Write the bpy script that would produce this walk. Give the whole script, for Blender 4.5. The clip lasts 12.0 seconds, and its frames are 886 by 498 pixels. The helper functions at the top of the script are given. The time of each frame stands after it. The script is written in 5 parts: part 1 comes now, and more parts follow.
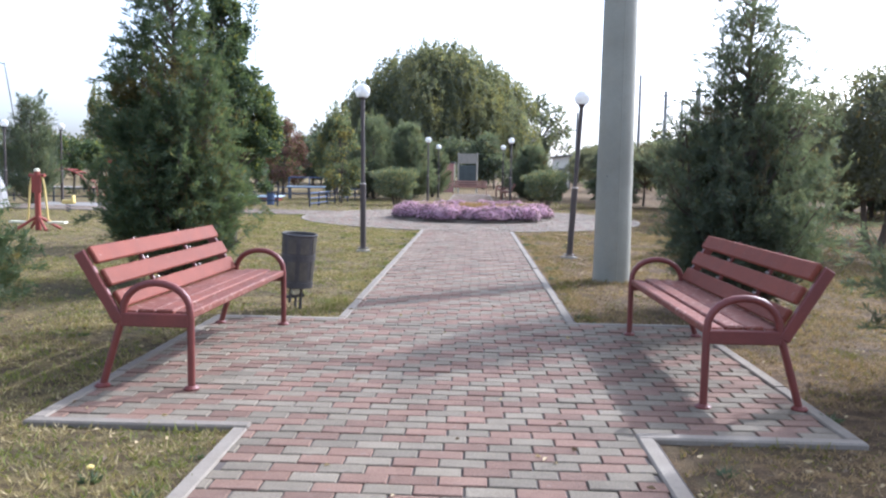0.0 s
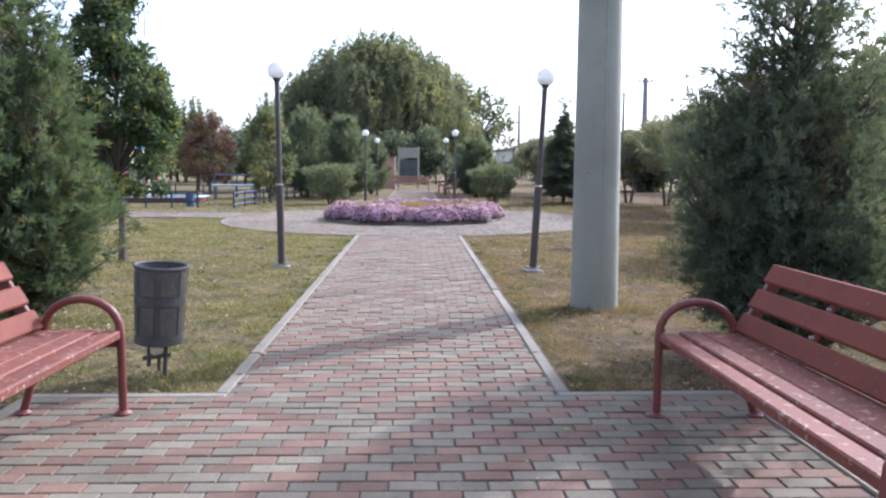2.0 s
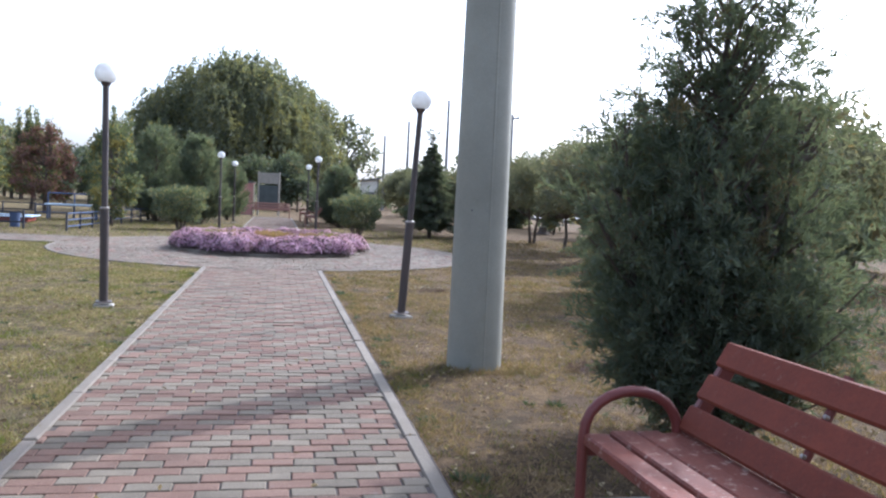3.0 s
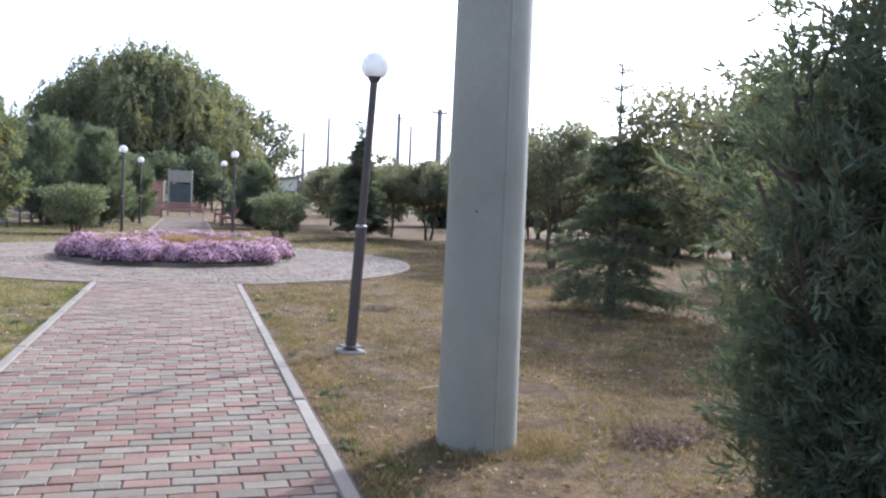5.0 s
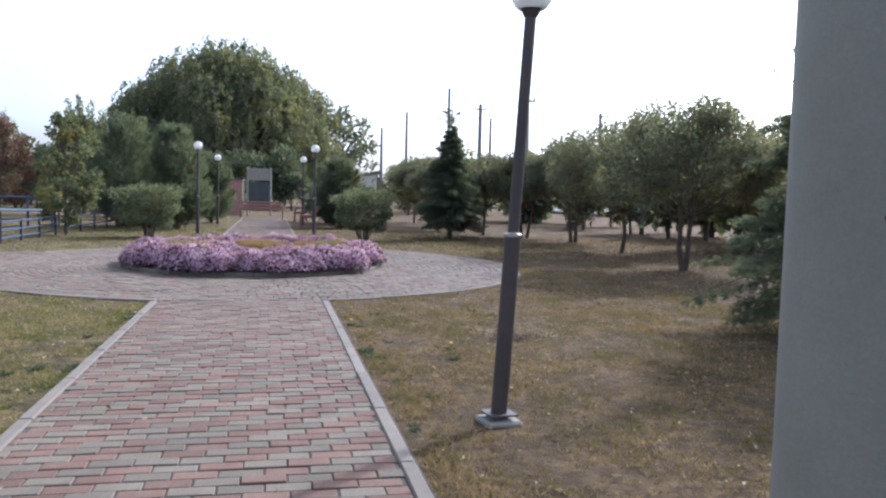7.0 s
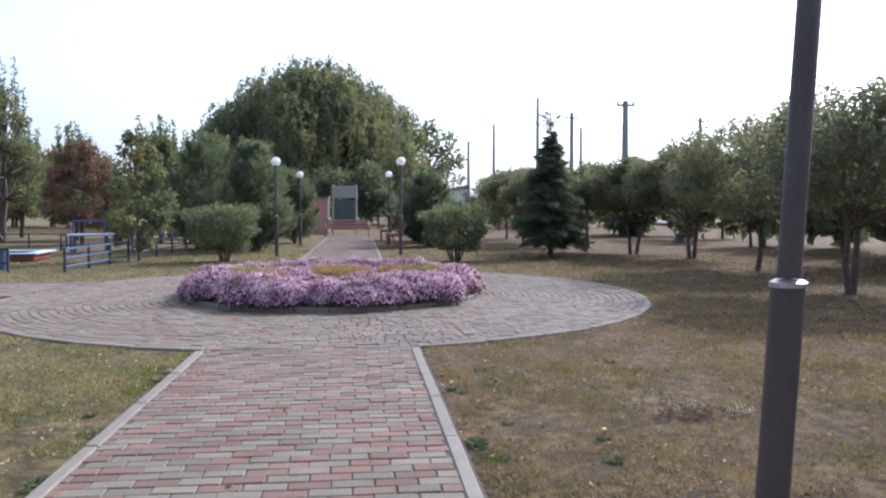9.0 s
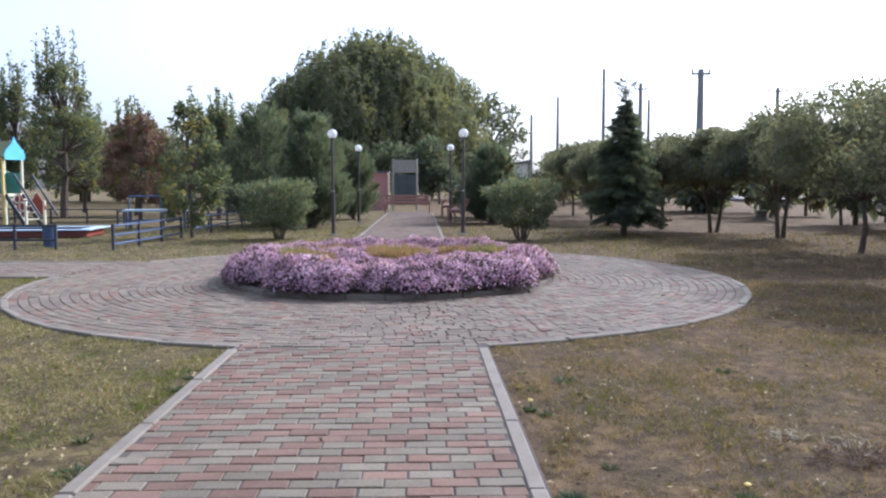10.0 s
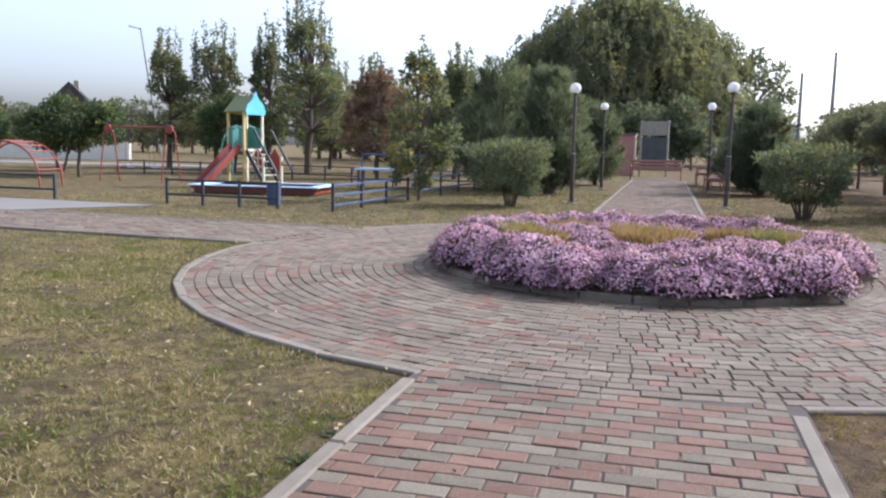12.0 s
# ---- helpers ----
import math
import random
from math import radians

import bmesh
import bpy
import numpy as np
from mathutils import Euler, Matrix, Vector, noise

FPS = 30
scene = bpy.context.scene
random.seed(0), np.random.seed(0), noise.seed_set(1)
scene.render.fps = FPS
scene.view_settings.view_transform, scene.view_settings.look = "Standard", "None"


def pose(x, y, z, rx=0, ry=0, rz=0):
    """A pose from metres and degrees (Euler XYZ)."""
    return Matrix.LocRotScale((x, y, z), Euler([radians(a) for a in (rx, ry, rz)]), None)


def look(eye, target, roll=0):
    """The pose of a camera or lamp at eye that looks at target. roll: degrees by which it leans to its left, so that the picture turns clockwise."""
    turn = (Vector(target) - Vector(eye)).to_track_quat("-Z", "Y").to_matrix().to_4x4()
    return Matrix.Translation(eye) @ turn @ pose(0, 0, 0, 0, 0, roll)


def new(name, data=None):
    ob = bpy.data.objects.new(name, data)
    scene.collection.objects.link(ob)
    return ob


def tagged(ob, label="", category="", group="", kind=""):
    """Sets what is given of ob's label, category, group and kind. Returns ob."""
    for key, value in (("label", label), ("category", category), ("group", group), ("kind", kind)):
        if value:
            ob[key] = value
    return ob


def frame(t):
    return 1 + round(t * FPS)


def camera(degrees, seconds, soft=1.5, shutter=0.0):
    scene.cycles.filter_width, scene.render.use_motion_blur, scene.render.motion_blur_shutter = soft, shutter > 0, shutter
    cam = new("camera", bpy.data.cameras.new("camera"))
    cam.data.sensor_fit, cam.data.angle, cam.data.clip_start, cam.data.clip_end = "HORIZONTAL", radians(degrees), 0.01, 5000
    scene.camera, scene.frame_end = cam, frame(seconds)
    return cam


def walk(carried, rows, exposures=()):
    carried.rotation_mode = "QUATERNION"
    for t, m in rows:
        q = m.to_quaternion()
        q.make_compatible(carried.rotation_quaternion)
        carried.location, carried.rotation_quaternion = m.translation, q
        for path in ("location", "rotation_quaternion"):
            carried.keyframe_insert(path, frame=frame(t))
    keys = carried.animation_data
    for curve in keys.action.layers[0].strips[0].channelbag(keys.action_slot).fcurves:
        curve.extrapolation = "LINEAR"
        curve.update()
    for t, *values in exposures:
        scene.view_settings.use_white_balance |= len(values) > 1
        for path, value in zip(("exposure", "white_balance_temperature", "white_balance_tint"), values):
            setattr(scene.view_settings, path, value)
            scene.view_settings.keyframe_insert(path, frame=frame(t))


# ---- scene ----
cam = camera(56.8, 12.0, soft=2.2)
PATH = [
    (0, (0.115, -0.555, 1.268), (0.043, 1.435, 1.085), 1.0),
    (0.5, (0.137, -0.013, 1.281), (0.212, 1.981, 1.144), 2.5),
    (1, (0.137, 0.61, 1.279), (0.23, 2.597, 1.074), 1.3),
    (1.5, (0.134, 1.159, 1.316), (0.162, 3.153, 1.157), 4.1),
    (2, (0.108, 1.805, 1.304), (0.176, 3.794, 1.109), 0.3),
    (2.5, (0.131, 2.356, 1.319), (0.165, 4.354, 1.221), 0.8),
    (3, (0.19, 3.041, 1.32), (0.591, 4.997, 1.207), 2.7),
    (3.2, (0.244, 3.275, 1.32), (0.802, 5.192, 1.19), 2.3),
    (4.8, (0.272, 5.078, 1.318), (0.86, 6.983, 1.161), 2.8),
    (5, (0.271, 5.311, 1.297), (0.862, 7.219, 1.19), 2.4),
    (5.5, (0.282, 5.902, 1.313), (0.92, 7.795, 1.212), 0.5),
    (6, (0.281, 6.532, 1.337), (0.741, 8.477, 1.293), 0.5),
    (6.5, (0.273, 7.064, 1.321), (0.784, 8.996, 1.231), 1.0),
    (7, (0.316, 7.752, 1.295), (0.728, 9.705, 1.168), 1.3),
    (7.2, (0.327, 7.992, 1.292), (0.751, 9.944, 1.187), 1.0),
    (8.8, (0.471, 9.819, 1.284), (0.767, 11.792, 1.146), 0.9),
    (9, (0.461, 10.06, 1.296), (0.663, 12.048, 1.202), -0.1),
    (9.5, (0.477, 10.706, 1.291), (0.644, 12.697, 1.204), 1.0),
    (10, (0.482, 11.283, 1.292), (0.536, 13.276, 1.138), -0.1),
    (10.5, (0.516, 11.865, 1.292), (0.465, 13.85, 1.052), 2.5),
    (10.8, (0.479, 12.268, 1.287), (0.442, 14.248, 1.002), 1.2),
    (11, (0.48, 12.442, 1.273), (0.388, 14.42, 0.986), -0.3),
    (11.5, (0.413, 12.981, 1.265), (0.048, 14.929, 0.999), 1.1),
    (12, (0.291, 13.564, 1.27), (-0.225, 15.48, 1.021), 1.1),
]
walk(cam, [(t, look(eye, target, roll)) for t, eye, target, roll in PATH], exposures=[(0.0, 1.52, 5250, 14), (2.5, 1.44, 5220, 14), (3.2, 1.24, 5220, 14), (5.5, 1.50, 5200, 15), (6.5, 1.12, 5200, 15), (7.0, 1.02, 5200, 15), (9.0, 1.06, 5200, 15), (10.5, 1.04, 5250, 15), (11.0, 1.10, 5250, 15), (12.0, 1.10, 5500, 15)])

# ---- world, sun ----
SUN_AZ, SUN_EL = 50.0, 36.0          # degrees: clockwise from +y, above the horizon
world = bpy.data.worlds.new("sky")
scene.world = world
world.use_nodes = True
wt = world.node_tree
sky = wt.nodes.new("ShaderNodeTexSky")
sky.sky_type, sky.sun_disc = "NISHITA", False
sky.sun_elevation, sky.sun_rotation = radians(SUN_EL), radians(SUN_AZ)
sky.air_density, sky.dust_density, sky.ozone_density = 1.0, 3.8, 0.5
wt.nodes["Background"].inputs["Strength"].default_value = 0.15
haze = wt.nodes.new("ShaderNodeHueSaturation")            # milky autumn haze
haze.inputs["Saturation"].default_value = 0.48
wt.links.new(sky.outputs[0], haze.inputs["Color"])
wt.links.new(haze.outputs[0], wt.nodes["Background"].inputs["Color"])
sun = new("sun", bpy.data.lights.new("sun", "SUN"))
sun.data.energy, sun.data.angle, sun.data.color = 2.3, radians(0.9), (1.0, 0.93, 0.84)
to_sun = Vector((math.sin(radians(SUN_AZ)) * math.cos(radians(SUN_EL)), math.cos(radians(SUN_AZ)) * math.cos(radians(SUN_EL)), math.sin(radians(SUN_EL))))
sun.matrix_world = look(to_sun * 60, (0, 0, 0))

# ---- materials ----


def node(nt, kind, links=(), **sets):
    n = nt.nodes.new(kind)
    for key, value in sets.items():
        n.inputs[key.replace("_", " ")].default_value = value
    for src, key in links:
        nt.links.new(src, n.inputs[key])
    return n


def math_node(nt, op, a, b):
    n = nt.nodes.new("ShaderNodeMath")
    n.operation = op
    for i, v in enumerate((a, b)):
        if isinstance(v, (int, float)):
            n.inputs[i].default_value = v
        else:
            nt.links.new(v, n.inputs[i])
    return n.outputs[0]


def mix_node(nt, fac, a, b, blend="MIX"):
    n = nt.nodes.new("ShaderNodeMix")
    n.data_type, n.blend_type = "RGBA", blend
    for i, v in ((0, fac), (6, a), (7, b)):
        if isinstance(v, (int, float)):
            n.inputs[i].default_value = v
        elif isinstance(v, tuple):
            n.inputs[i].default_value = (*v[:3], 1)
        else:
            nt.links.new(v, n.inputs[i])
    return n.outputs[2]


def ramp_node(nt, src, lo, hi):
    n = nt.nodes.new("ShaderNodeMapRange")
    n.inputs[1].default_value, n.inputs[2].default_value = lo, hi
    nt.links.new(src, n.inputs[0])
    return n.outputs[0]


def start(name):
    m = bpy.data.materials.new(name)
    m.use_nodes = True
    nt = m.node_tree
    return m, nt, nt.nodes["Principled BSDF"], nt.nodes.new("ShaderNodeNewGeometry")


def surf(name, a, b, scale=6.0, fine=80.0, rough=0.7, metal=0.0, bump=0.2, vary=0.0, wear=None, wear_at=0.62, spec=0.4, grit=0.7, dirt=0.0):
    """A painted, stony or metal surface: two colours in patches, fine grain, bump, an own shade for each piece, and worn spots."""
    m, nt, bsdf, geo = start(name)
    pos = geo.outputs["Position"]
    n1 = node(nt, "ShaderNodeTexNoise", [(pos, "Vector")], Scale=scale, Detail=5.0, Roughness=0.6).outputs[0]
    n2 = node(nt, "ShaderNodeTexNoise", [(pos, "Vector")], Scale=fine, Detail=4.0, Roughness=0.7).outputs[0]
    col = mix_node(nt, ramp_node(nt, n1, 0.32, 0.68), a, b)
    shade = math_node(nt, "ADD", math_node(nt, "MULTIPLY", n2, grit), 1 - grit / 2)
    if dirt:
        n4 = node(nt, "ShaderNodeTexNoise", [(pos, "Vector")], Scale=scale * 0.45, Detail=8.0, Roughness=0.7).outputs[0]
        shade = math_node(nt, "MULTIPLY", shade, math_node(nt, "ADD", math_node(nt, "MULTIPLY", ramp_node(nt, n4, 0.35, 0.62), dirt), 1 - dirt))
    if vary:
        info = nt.nodes.new("ShaderNodeObjectInfo")
        r = math_node(nt, "FRACT", math_node(nt, "ADD", geo.outputs["Random Per Island"], info.outputs["Random"]), 0.0)
        shade = math_node(nt, "MULTIPLY", shade, math_node(nt, "ADD", math_node(nt, "MULTIPLY", r, vary), 1 - vary / 2))
    grey = node(nt, "ShaderNodeCombineColor", [(shade, 0), (shade, 1), (shade, 2)]).outputs[0]
    col = mix_node(nt, 1.0, col, grey, "MULTIPLY")
    rough_out = math_node(nt, "ADD", math_node(nt, "MULTIPLY", n2, 0.25), rough - 0.12)
    if wear:
        n3 = node(nt, "ShaderNodeTexNoise", [(pos, "Vector")], Scale=scale * 4.3, Detail=7.0, Roughness=0.75).outputs[0]
        col = mix_node(nt, ramp_node(nt, n3, wear_at, wear_at + 0.06), col, wear)
    nt.links.new(col, bsdf.inputs["Base Color"])
    nt.links.new(rough_out, bsdf.inputs["Roughness"])
    bsdf.inputs["Metallic"].default_value = metal
    bsdf.inputs["Specular IOR Level"].default_value = spec
    if bump:
        b1 = node(nt, "ShaderNodeBump", [(math_node(nt, "ADD", n1, n2), "Height")], Strength=bump, Distance=0.01)
        nt.links.new(b1.outputs[0], bsdf.inputs["Normal"])
    return m


def leaf(name, a, b, c=None, share=0.15, trans=0.35, patch=0.6, rough=0.65):
    """Leaves: each one its own shade between a and b, a share of them c, light passing through."""
    m, nt, bsdf, geo = start(name)
    r = geo.outputs["Random Per Island"]
    n1 = node(nt, "ShaderNodeTexNoise", [(geo.outputs["Position"], "Vector")], Scale=1.0 / patch, Detail=3.0).outputs[0]
    f = math_node(nt, "ADD", math_node(nt, "MULTIPLY", r, 0.6), math_node(nt, "SUBTRACT", math_node(nt, "MULTIPLY", n1, 1.2), 0.4))
    a, b = (tuple(0.72 * k + 0.28 * (0.3 * q[0] + 0.6 * q[1] + 0.1 * q[2]) for k in q) for q in (a, b))
    col = mix_node(nt, ramp_node(nt, f, 0.0, 1.0), a, b)
    if c:
        r2 = math_node(nt, "FRACT", math_node(nt, "MULTIPLY", r, 37.0), 0.0)
        near = math_node(nt, "MULTIPLY", r2, ramp_node(nt, n1, 0.7, 0.3))
        col = mix_node(nt, math_node(nt, "LESS_THAN", near, share), col, c)
    nt.links.new(col, bsdf.inputs["Base Color"])
    bsdf.inputs["Roughness"].default_value = rough
    bsdf.inputs["Specular IOR Level"].default_value = 0.22
    tr = node(nt, "ShaderNodeBsdfTranslucent", [(mix_node(nt, 1.0, col, (1.25, 1.2, 0.7), "MULTIPLY"), "Color")])
    mixs = node(nt, "ShaderNodeMixShader", [(bsdf.outputs[0], 1), (tr.outputs[0], 2)])
    mixs.inputs[0].default_value = trans
    nt.links.new(mixs.outputs[0], nt.nodes["Material Output"].inputs["Surface"])
    return m


def lawn_material():
    m, nt, bsdf, geo = start("dry_lawn")
    pos = geo.outputs["Position"]
    big = node(nt, "ShaderNodeTexNoise", [(pos, "Vector")], Scale=0.35, Detail=5.0, Roughness=0.6).outputs[0]
    mid = node(nt, "ShaderNodeTexNoise", [(pos, "Vector")], Scale=2.2, Detail=6.0, Roughness=0.7).outputs[0]
    fine = node(nt, "ShaderNodeTexNoise", [(pos, "Vector")], Scale=45.0, Detail=5.0, Roughness=0.8).outputs[0]
    side = ramp_node(nt, node(nt, "ShaderNodeSeparateXYZ", [(pos, "Vector")]).outputs[0], -0.8, 0.8)
    straw = mix_node(nt, side, (0.298, 0.230, 0.096), (0.282, 0.190, 0.094))
    thatch = mix_node(nt, side, (0.180, 0.142, 0.074), (0.150, 0.100, 0.062))
    col = mix_node(nt, ramp_node(nt, mid, 0.40, 0.60), straw, thatch)
    col = mix_node(nt, ramp_node(nt, math_node(nt, "MULTIPLY", big, mid), 0.24, 0.36), col, mix_node(nt, side, (0.150, 0.136, 0.062), (0.148, 0.118, 0.062)))
    clump = node(nt, "ShaderNodeTexNoise", [(pos, "Vector")], Scale=9.0, Detail=6.0, Roughness=0.75).outputs[0]
    col = mix_node(nt, ramp_node(nt, clump, 0.56, 0.42), col, mix_node(nt, 0.8, col, (0.075, 0.052, 0.034)))
    col = mix_node(nt, ramp_node(nt, fine, 0.3, 0.75), mix_node(nt, 0.55, col, (0.07, 0.05, 0.03)), col)
    col = mix_node(nt, ramp_node(nt, fine, 0.62, 0.8), col, (0.42, 0.35, 0.2))
    nt.links.new(col, bsdf.inputs["Base Color"])
    bsdf.inputs["Roughness"].default_value = 0.95
    bsdf.inputs["Specular IOR Level"].default_value = 0.1
    b1 = node(nt, "ShaderNodeBump", [(math_node(nt, "ADD", fine, clump), "Height")], Strength=0.9, Distance=0.04)
    nt.links.new(b1.outputs[0], bsdf.inputs["Normal"])
    return m


M_LAWN = lawn_material()
M_SAND = surf("joint_sand", (0.060, 0.049, 0.041), (0.088, 0.072, 0.060), 9, 120, 0.95)
M_RED = surf("red_paver", (0.168, 0.099, 0.070), (0.196, 0.124, 0.090), 3, 130, wear=(0.17, 0.130, 0.105), rough=0.8, bump=0.45, vary=0.36, wear_at=0.60, spec=0.2, grit=1.7, dirt=0.22)
M_GREY = surf("grey_paver", (0.166, 0.137, 0.098), (0.197, 0.165, 0.121), 3, 130, wear=(0.144, 0.122, 0.098), rough=0.8, bump=0.45, vary=0.36, wear_at=0.60, spec=0.2, grit=1.7, dirt=0.22)
M_BLEND = surf("faded_paver", (0.168, 0.130, 0.097), (0.200, 0.158, 0.120), 3, 130, wear=(0.145, 0.128, 0.105), rough=0.8, bump=0.45, vary=0.36, wear_at=0.60, spec=0.2, grit=1.7, dirt=0.22)
M_KERB = surf("kerb_concrete", (0.182, 0.153, 0.118), (0.218, 0.189, 0.151), 5, 110, 0.85, bump=0.35, vary=0.25, wear=(0.150, 0.135, 0.114), wear_at=0.60, spec=0.25)
M_CONC = surf("pole_concrete", (0.272, 0.262, 0.208), (0.322, 0.313, 0.256), 1.6, 90, 0.75, bump=0.10, wear=(0.28, 0.28, 0.25), wear_at=0.66, grit=0.5, dirt=0.2)
M_PAD = surf("pad_concrete", (0.34, 0.31, 0.26), (0.27, 0.25, 0.21), 8, 90, 0.9, bump=0.4)
M_BENCH = surf("red_bench_paint", (0.172, 0.042, 0.022), (0.132, 0.035, 0.020), 5, 60, 0.72, bump=0.2, vary=0.25, wear=(0.22, 0.11, 0.08), wear_at=0.61, spec=0.25)
M_SEAT = surf("worn_seat_paint", (0.165, 0.046, 0.027), (0.122, 0.039, 0.026), 5, 70, 0.66, bump=0.35, vary=0.3, wear=(0.31, 0.20, 0.155), wear_at=0.565, spec=0.3, grit=1.2)
M_BFRAME = surf("red_pipe_paint", (0.16, 0.040, 0.030), (0.12, 0.033, 0.028), 6, 90, 0.45, bump=0.1, wear=(0.16, 0.08, 0.06), wear_at=0.64, spec=0.4)
M_BROWN = surf("brown_bench_paint", (0.250, 0.122, 0.082), (0.205, 0.100, 0.070), 4, 60, 0.6, bump=0.15, vary=0.2)
M_BOLT = surf("zinc_bolt", (0.4, 0.36, 0.32), (0.32, 0.29, 0.26), 20, 100, 0.4, metal=0.7)
M_LAMP = surf("dark_lamp_paint", (0.055, 0.045, 0.042), (0.08, 0.062, 0.055), 5, 80, 0.5, bump=0.06, wear=(0.13, 0.09, 0.07), wear_at=0.7)
M_BIN = surf("bin_steel", (0.05, 0.045, 0.043), (0.085, 0.075, 0.07), 7, 70, 0.6, bump=0.15, wear=(0.17, 0.12, 0.09), wear_at=0.63)
M_BINP = surf("bin_panel", (0.115, 0.098, 0.070), (0.070, 0.060, 0.050), 9, 70, 0.7, bump=0.15, wear=(0.19, 0.16, 0.12), wear_at=0.62)
M_BARK = surf("bark", (0.13, 0.10, 0.075), (0.075, 0.058, 0.045), 14, 70, 0.95, bump=0.6)
M_STRAWSTICK = surf("dry_stick", (0.42, 0.36, 0.28), (0.34, 0.29, 0.22), 20, 90, 0.9)
M_SOIL = surf("soil", (0.07, 0.05, 0.035), (0.10, 0.075, 0.05), 7, 60, 0.95, bump=0.8)
M_BLUE = surf("blue_fence_paint", (0.05, 0.075, 0.14), (0.075, 0.10, 0.17), 4, 60, 0.6, wear=(0.2, 0.2, 0.22), wear_at=0.68)
M_BLACK = surf("black_fence_paint", (0.025, 0.028, 0.04), (0.045, 0.045, 0.055), 4, 60, 0.6)
M_SKYBLUE = surf("sky_blue_paint", (0.10, 0.42, 0.72), (0.14, 0.48, 0.76), 3, 60, 0.5)
M_SCREEN = surf("grey_green_panel", (0.060, 0.072, 0.070), (0.085, 0.098, 0.095), 3, 40, 0.7)
M_TOPS = surf("pale_blue_boards", (0.50, 0.60, 0.68), (0.42, 0.52, 0.62), 3, 40, 0.6, vary=0.15)
M_GREENR = surf("green_roof_paint", (0.175, 0.200, 0.088), (0.205, 0.230, 0.105), 3, 50, 0.7)
M_TEAL = surf("teal_panel_paint", (0.07, 0.22, 0.19), (0.10, 0.26, 0.22), 3, 50, 0.6)
M_YELLOW = surf("yellow_paint", (0.66, 0.50, 0.16), (0.58, 0.44, 0.16), 4, 60, 0.6)
M_CREAM = surf("cream_paint", (0.70, 0.66, 0.48), (0.62, 0.58, 0.42), 4, 60, 0.6)
M_PLAYRED = surf("play_red_paint", (0.27, 0.052, 0.034), (0.22, 0.048, 0.034), 4, 60, 0.55)
M_SLIDE = surf("slide_steel", (0.42, 0.44, 0.48), (0.36, 0.38, 0.42), 4, 60, 0.35, metal=0.6)
M_WHITE = surf("white_plaster", (0.72, 0.68, 0.58), (0.64, 0.60, 0.51), 2, 30, 0.9, bump=0.2)
M_PINK = surf("pink_plaster", (0.42, 0.20, 0.19), (0.48, 0.25, 0.23), 2, 30, 0.9, bump=0.2)
M_SLATE = surf("grey_slate", (0.14, 0.135, 0.13), (0.18, 0.175, 0.165), 1, 20, 0.9, bump=0.3)
M_ROOF = surf("weathered_roof", (0.05, 0.048, 0.045), (0.075, 0.07, 0.065), 1, 20, 0.95, bump=0.3, spec=0.1)
M_MAST = surf("mast_concrete", (0.24, 0.23, 0.22), (0.30, 0.29, 0.275), 1, 30, 0.9, bump=0.1)
M_WIRE = surf("wire", (0.08, 0.08, 0.08), (0.1, 0.1, 0.1), 5, 30, 0.5, metal=0.5, bump=0)
M_STONE = surf("boulder", (0.32, 0.31, 0.29), (0.22, 0.22, 0.21), 5, 40, 0.9, bump=0.6)
M_ROAD = surf("far_road", (0.20, 0.185, 0.165), (0.17, 0.16, 0.145), 0.6, 20, 0.9)
M_BALLAST = surf("ballast", (0.13, 0.118, 0.105), (0.17, 0.155, 0.14), 0.6, 20, 0.95, bump=0.5)
M_GLASS = surf("dark_pane", (0.03, 0.035, 0.04), (0.045, 0.05, 0.055), 3, 20, 0.15, bump=0)
def opal():
    """Milk glass: a glossy white skin that lets light through."""
    m, nt, bsdf, geo = start("opal_globe")
    n1 = node(nt, "ShaderNodeTexNoise", [(geo.outputs["Position"], "Vector")], Scale=9.0, Detail=4.0).outputs[0]
    col = mix_node(nt, ramp_node(nt, n1, 0.35, 0.7), (0.88, 0.88, 0.86), (0.80, 0.79, 0.76))
    nt.links.new(col, bsdf.inputs["Base Color"])
    bsdf.inputs["Roughness"].default_value = 0.28
    tr = node(nt, "ShaderNodeBsdfTranslucent", [(col, "Color")])
    mixs = node(nt, "ShaderNodeMixShader", [(bsdf.outputs[0], 1), (tr.outputs[0], 2)])
    mixs.inputs[0].default_value = 0.5
    nt.links.new(mixs.outputs[0], nt.nodes["Material Output"].inputs["Surface"])
    return m


M_GLOBE = opal()
L_JUNIPER = leaf("juniper_sprays", (0.052, 0.094, 0.042), (0.128, 0.180, 0.074), (0.15, 0.13, 0.06), 0.05, 0.42, 0.5)
# base colour lifted to stand in for sun glare veiling these dark junipers
L_JUNDARK = leaf("dark_juniper_sprays", (0.074, 0.105, 0.066), (0.150, 0.186, 0.112), (0.13, 0.11, 0.07), 0.03, 0.48, 0.5)
L_APRICOT = leaf("green_leaves", (0.042, 0.082, 0.034), (0.102, 0.150, 0.054), (0.17, 0.18, 0.05), 0.06, 0.42, 0.7)
# lightened and greyed: the veil of haze and glare is put into the colour
L_ROW = leaf("olive_leaves", (0.112, 0.124, 0.086), (0.190, 0.200, 0.134), (0.20, 0.16, 0.09), 0.02, 0.60, 0.9)
L_POPLAR = leaf("poplar_leaves", (0.088, 0.120, 0.060), (0.165, 0.200, 0.098), (0.24, 0.21, 0.08), 0.08, 0.50, 1.2)
L_RED = leaf("red_leaves", (0.200, 0.085, 0.075), (0.260, 0.135, 0.110), (0.12, 0.12, 0.055), 0.12, 0.42, 0.8)
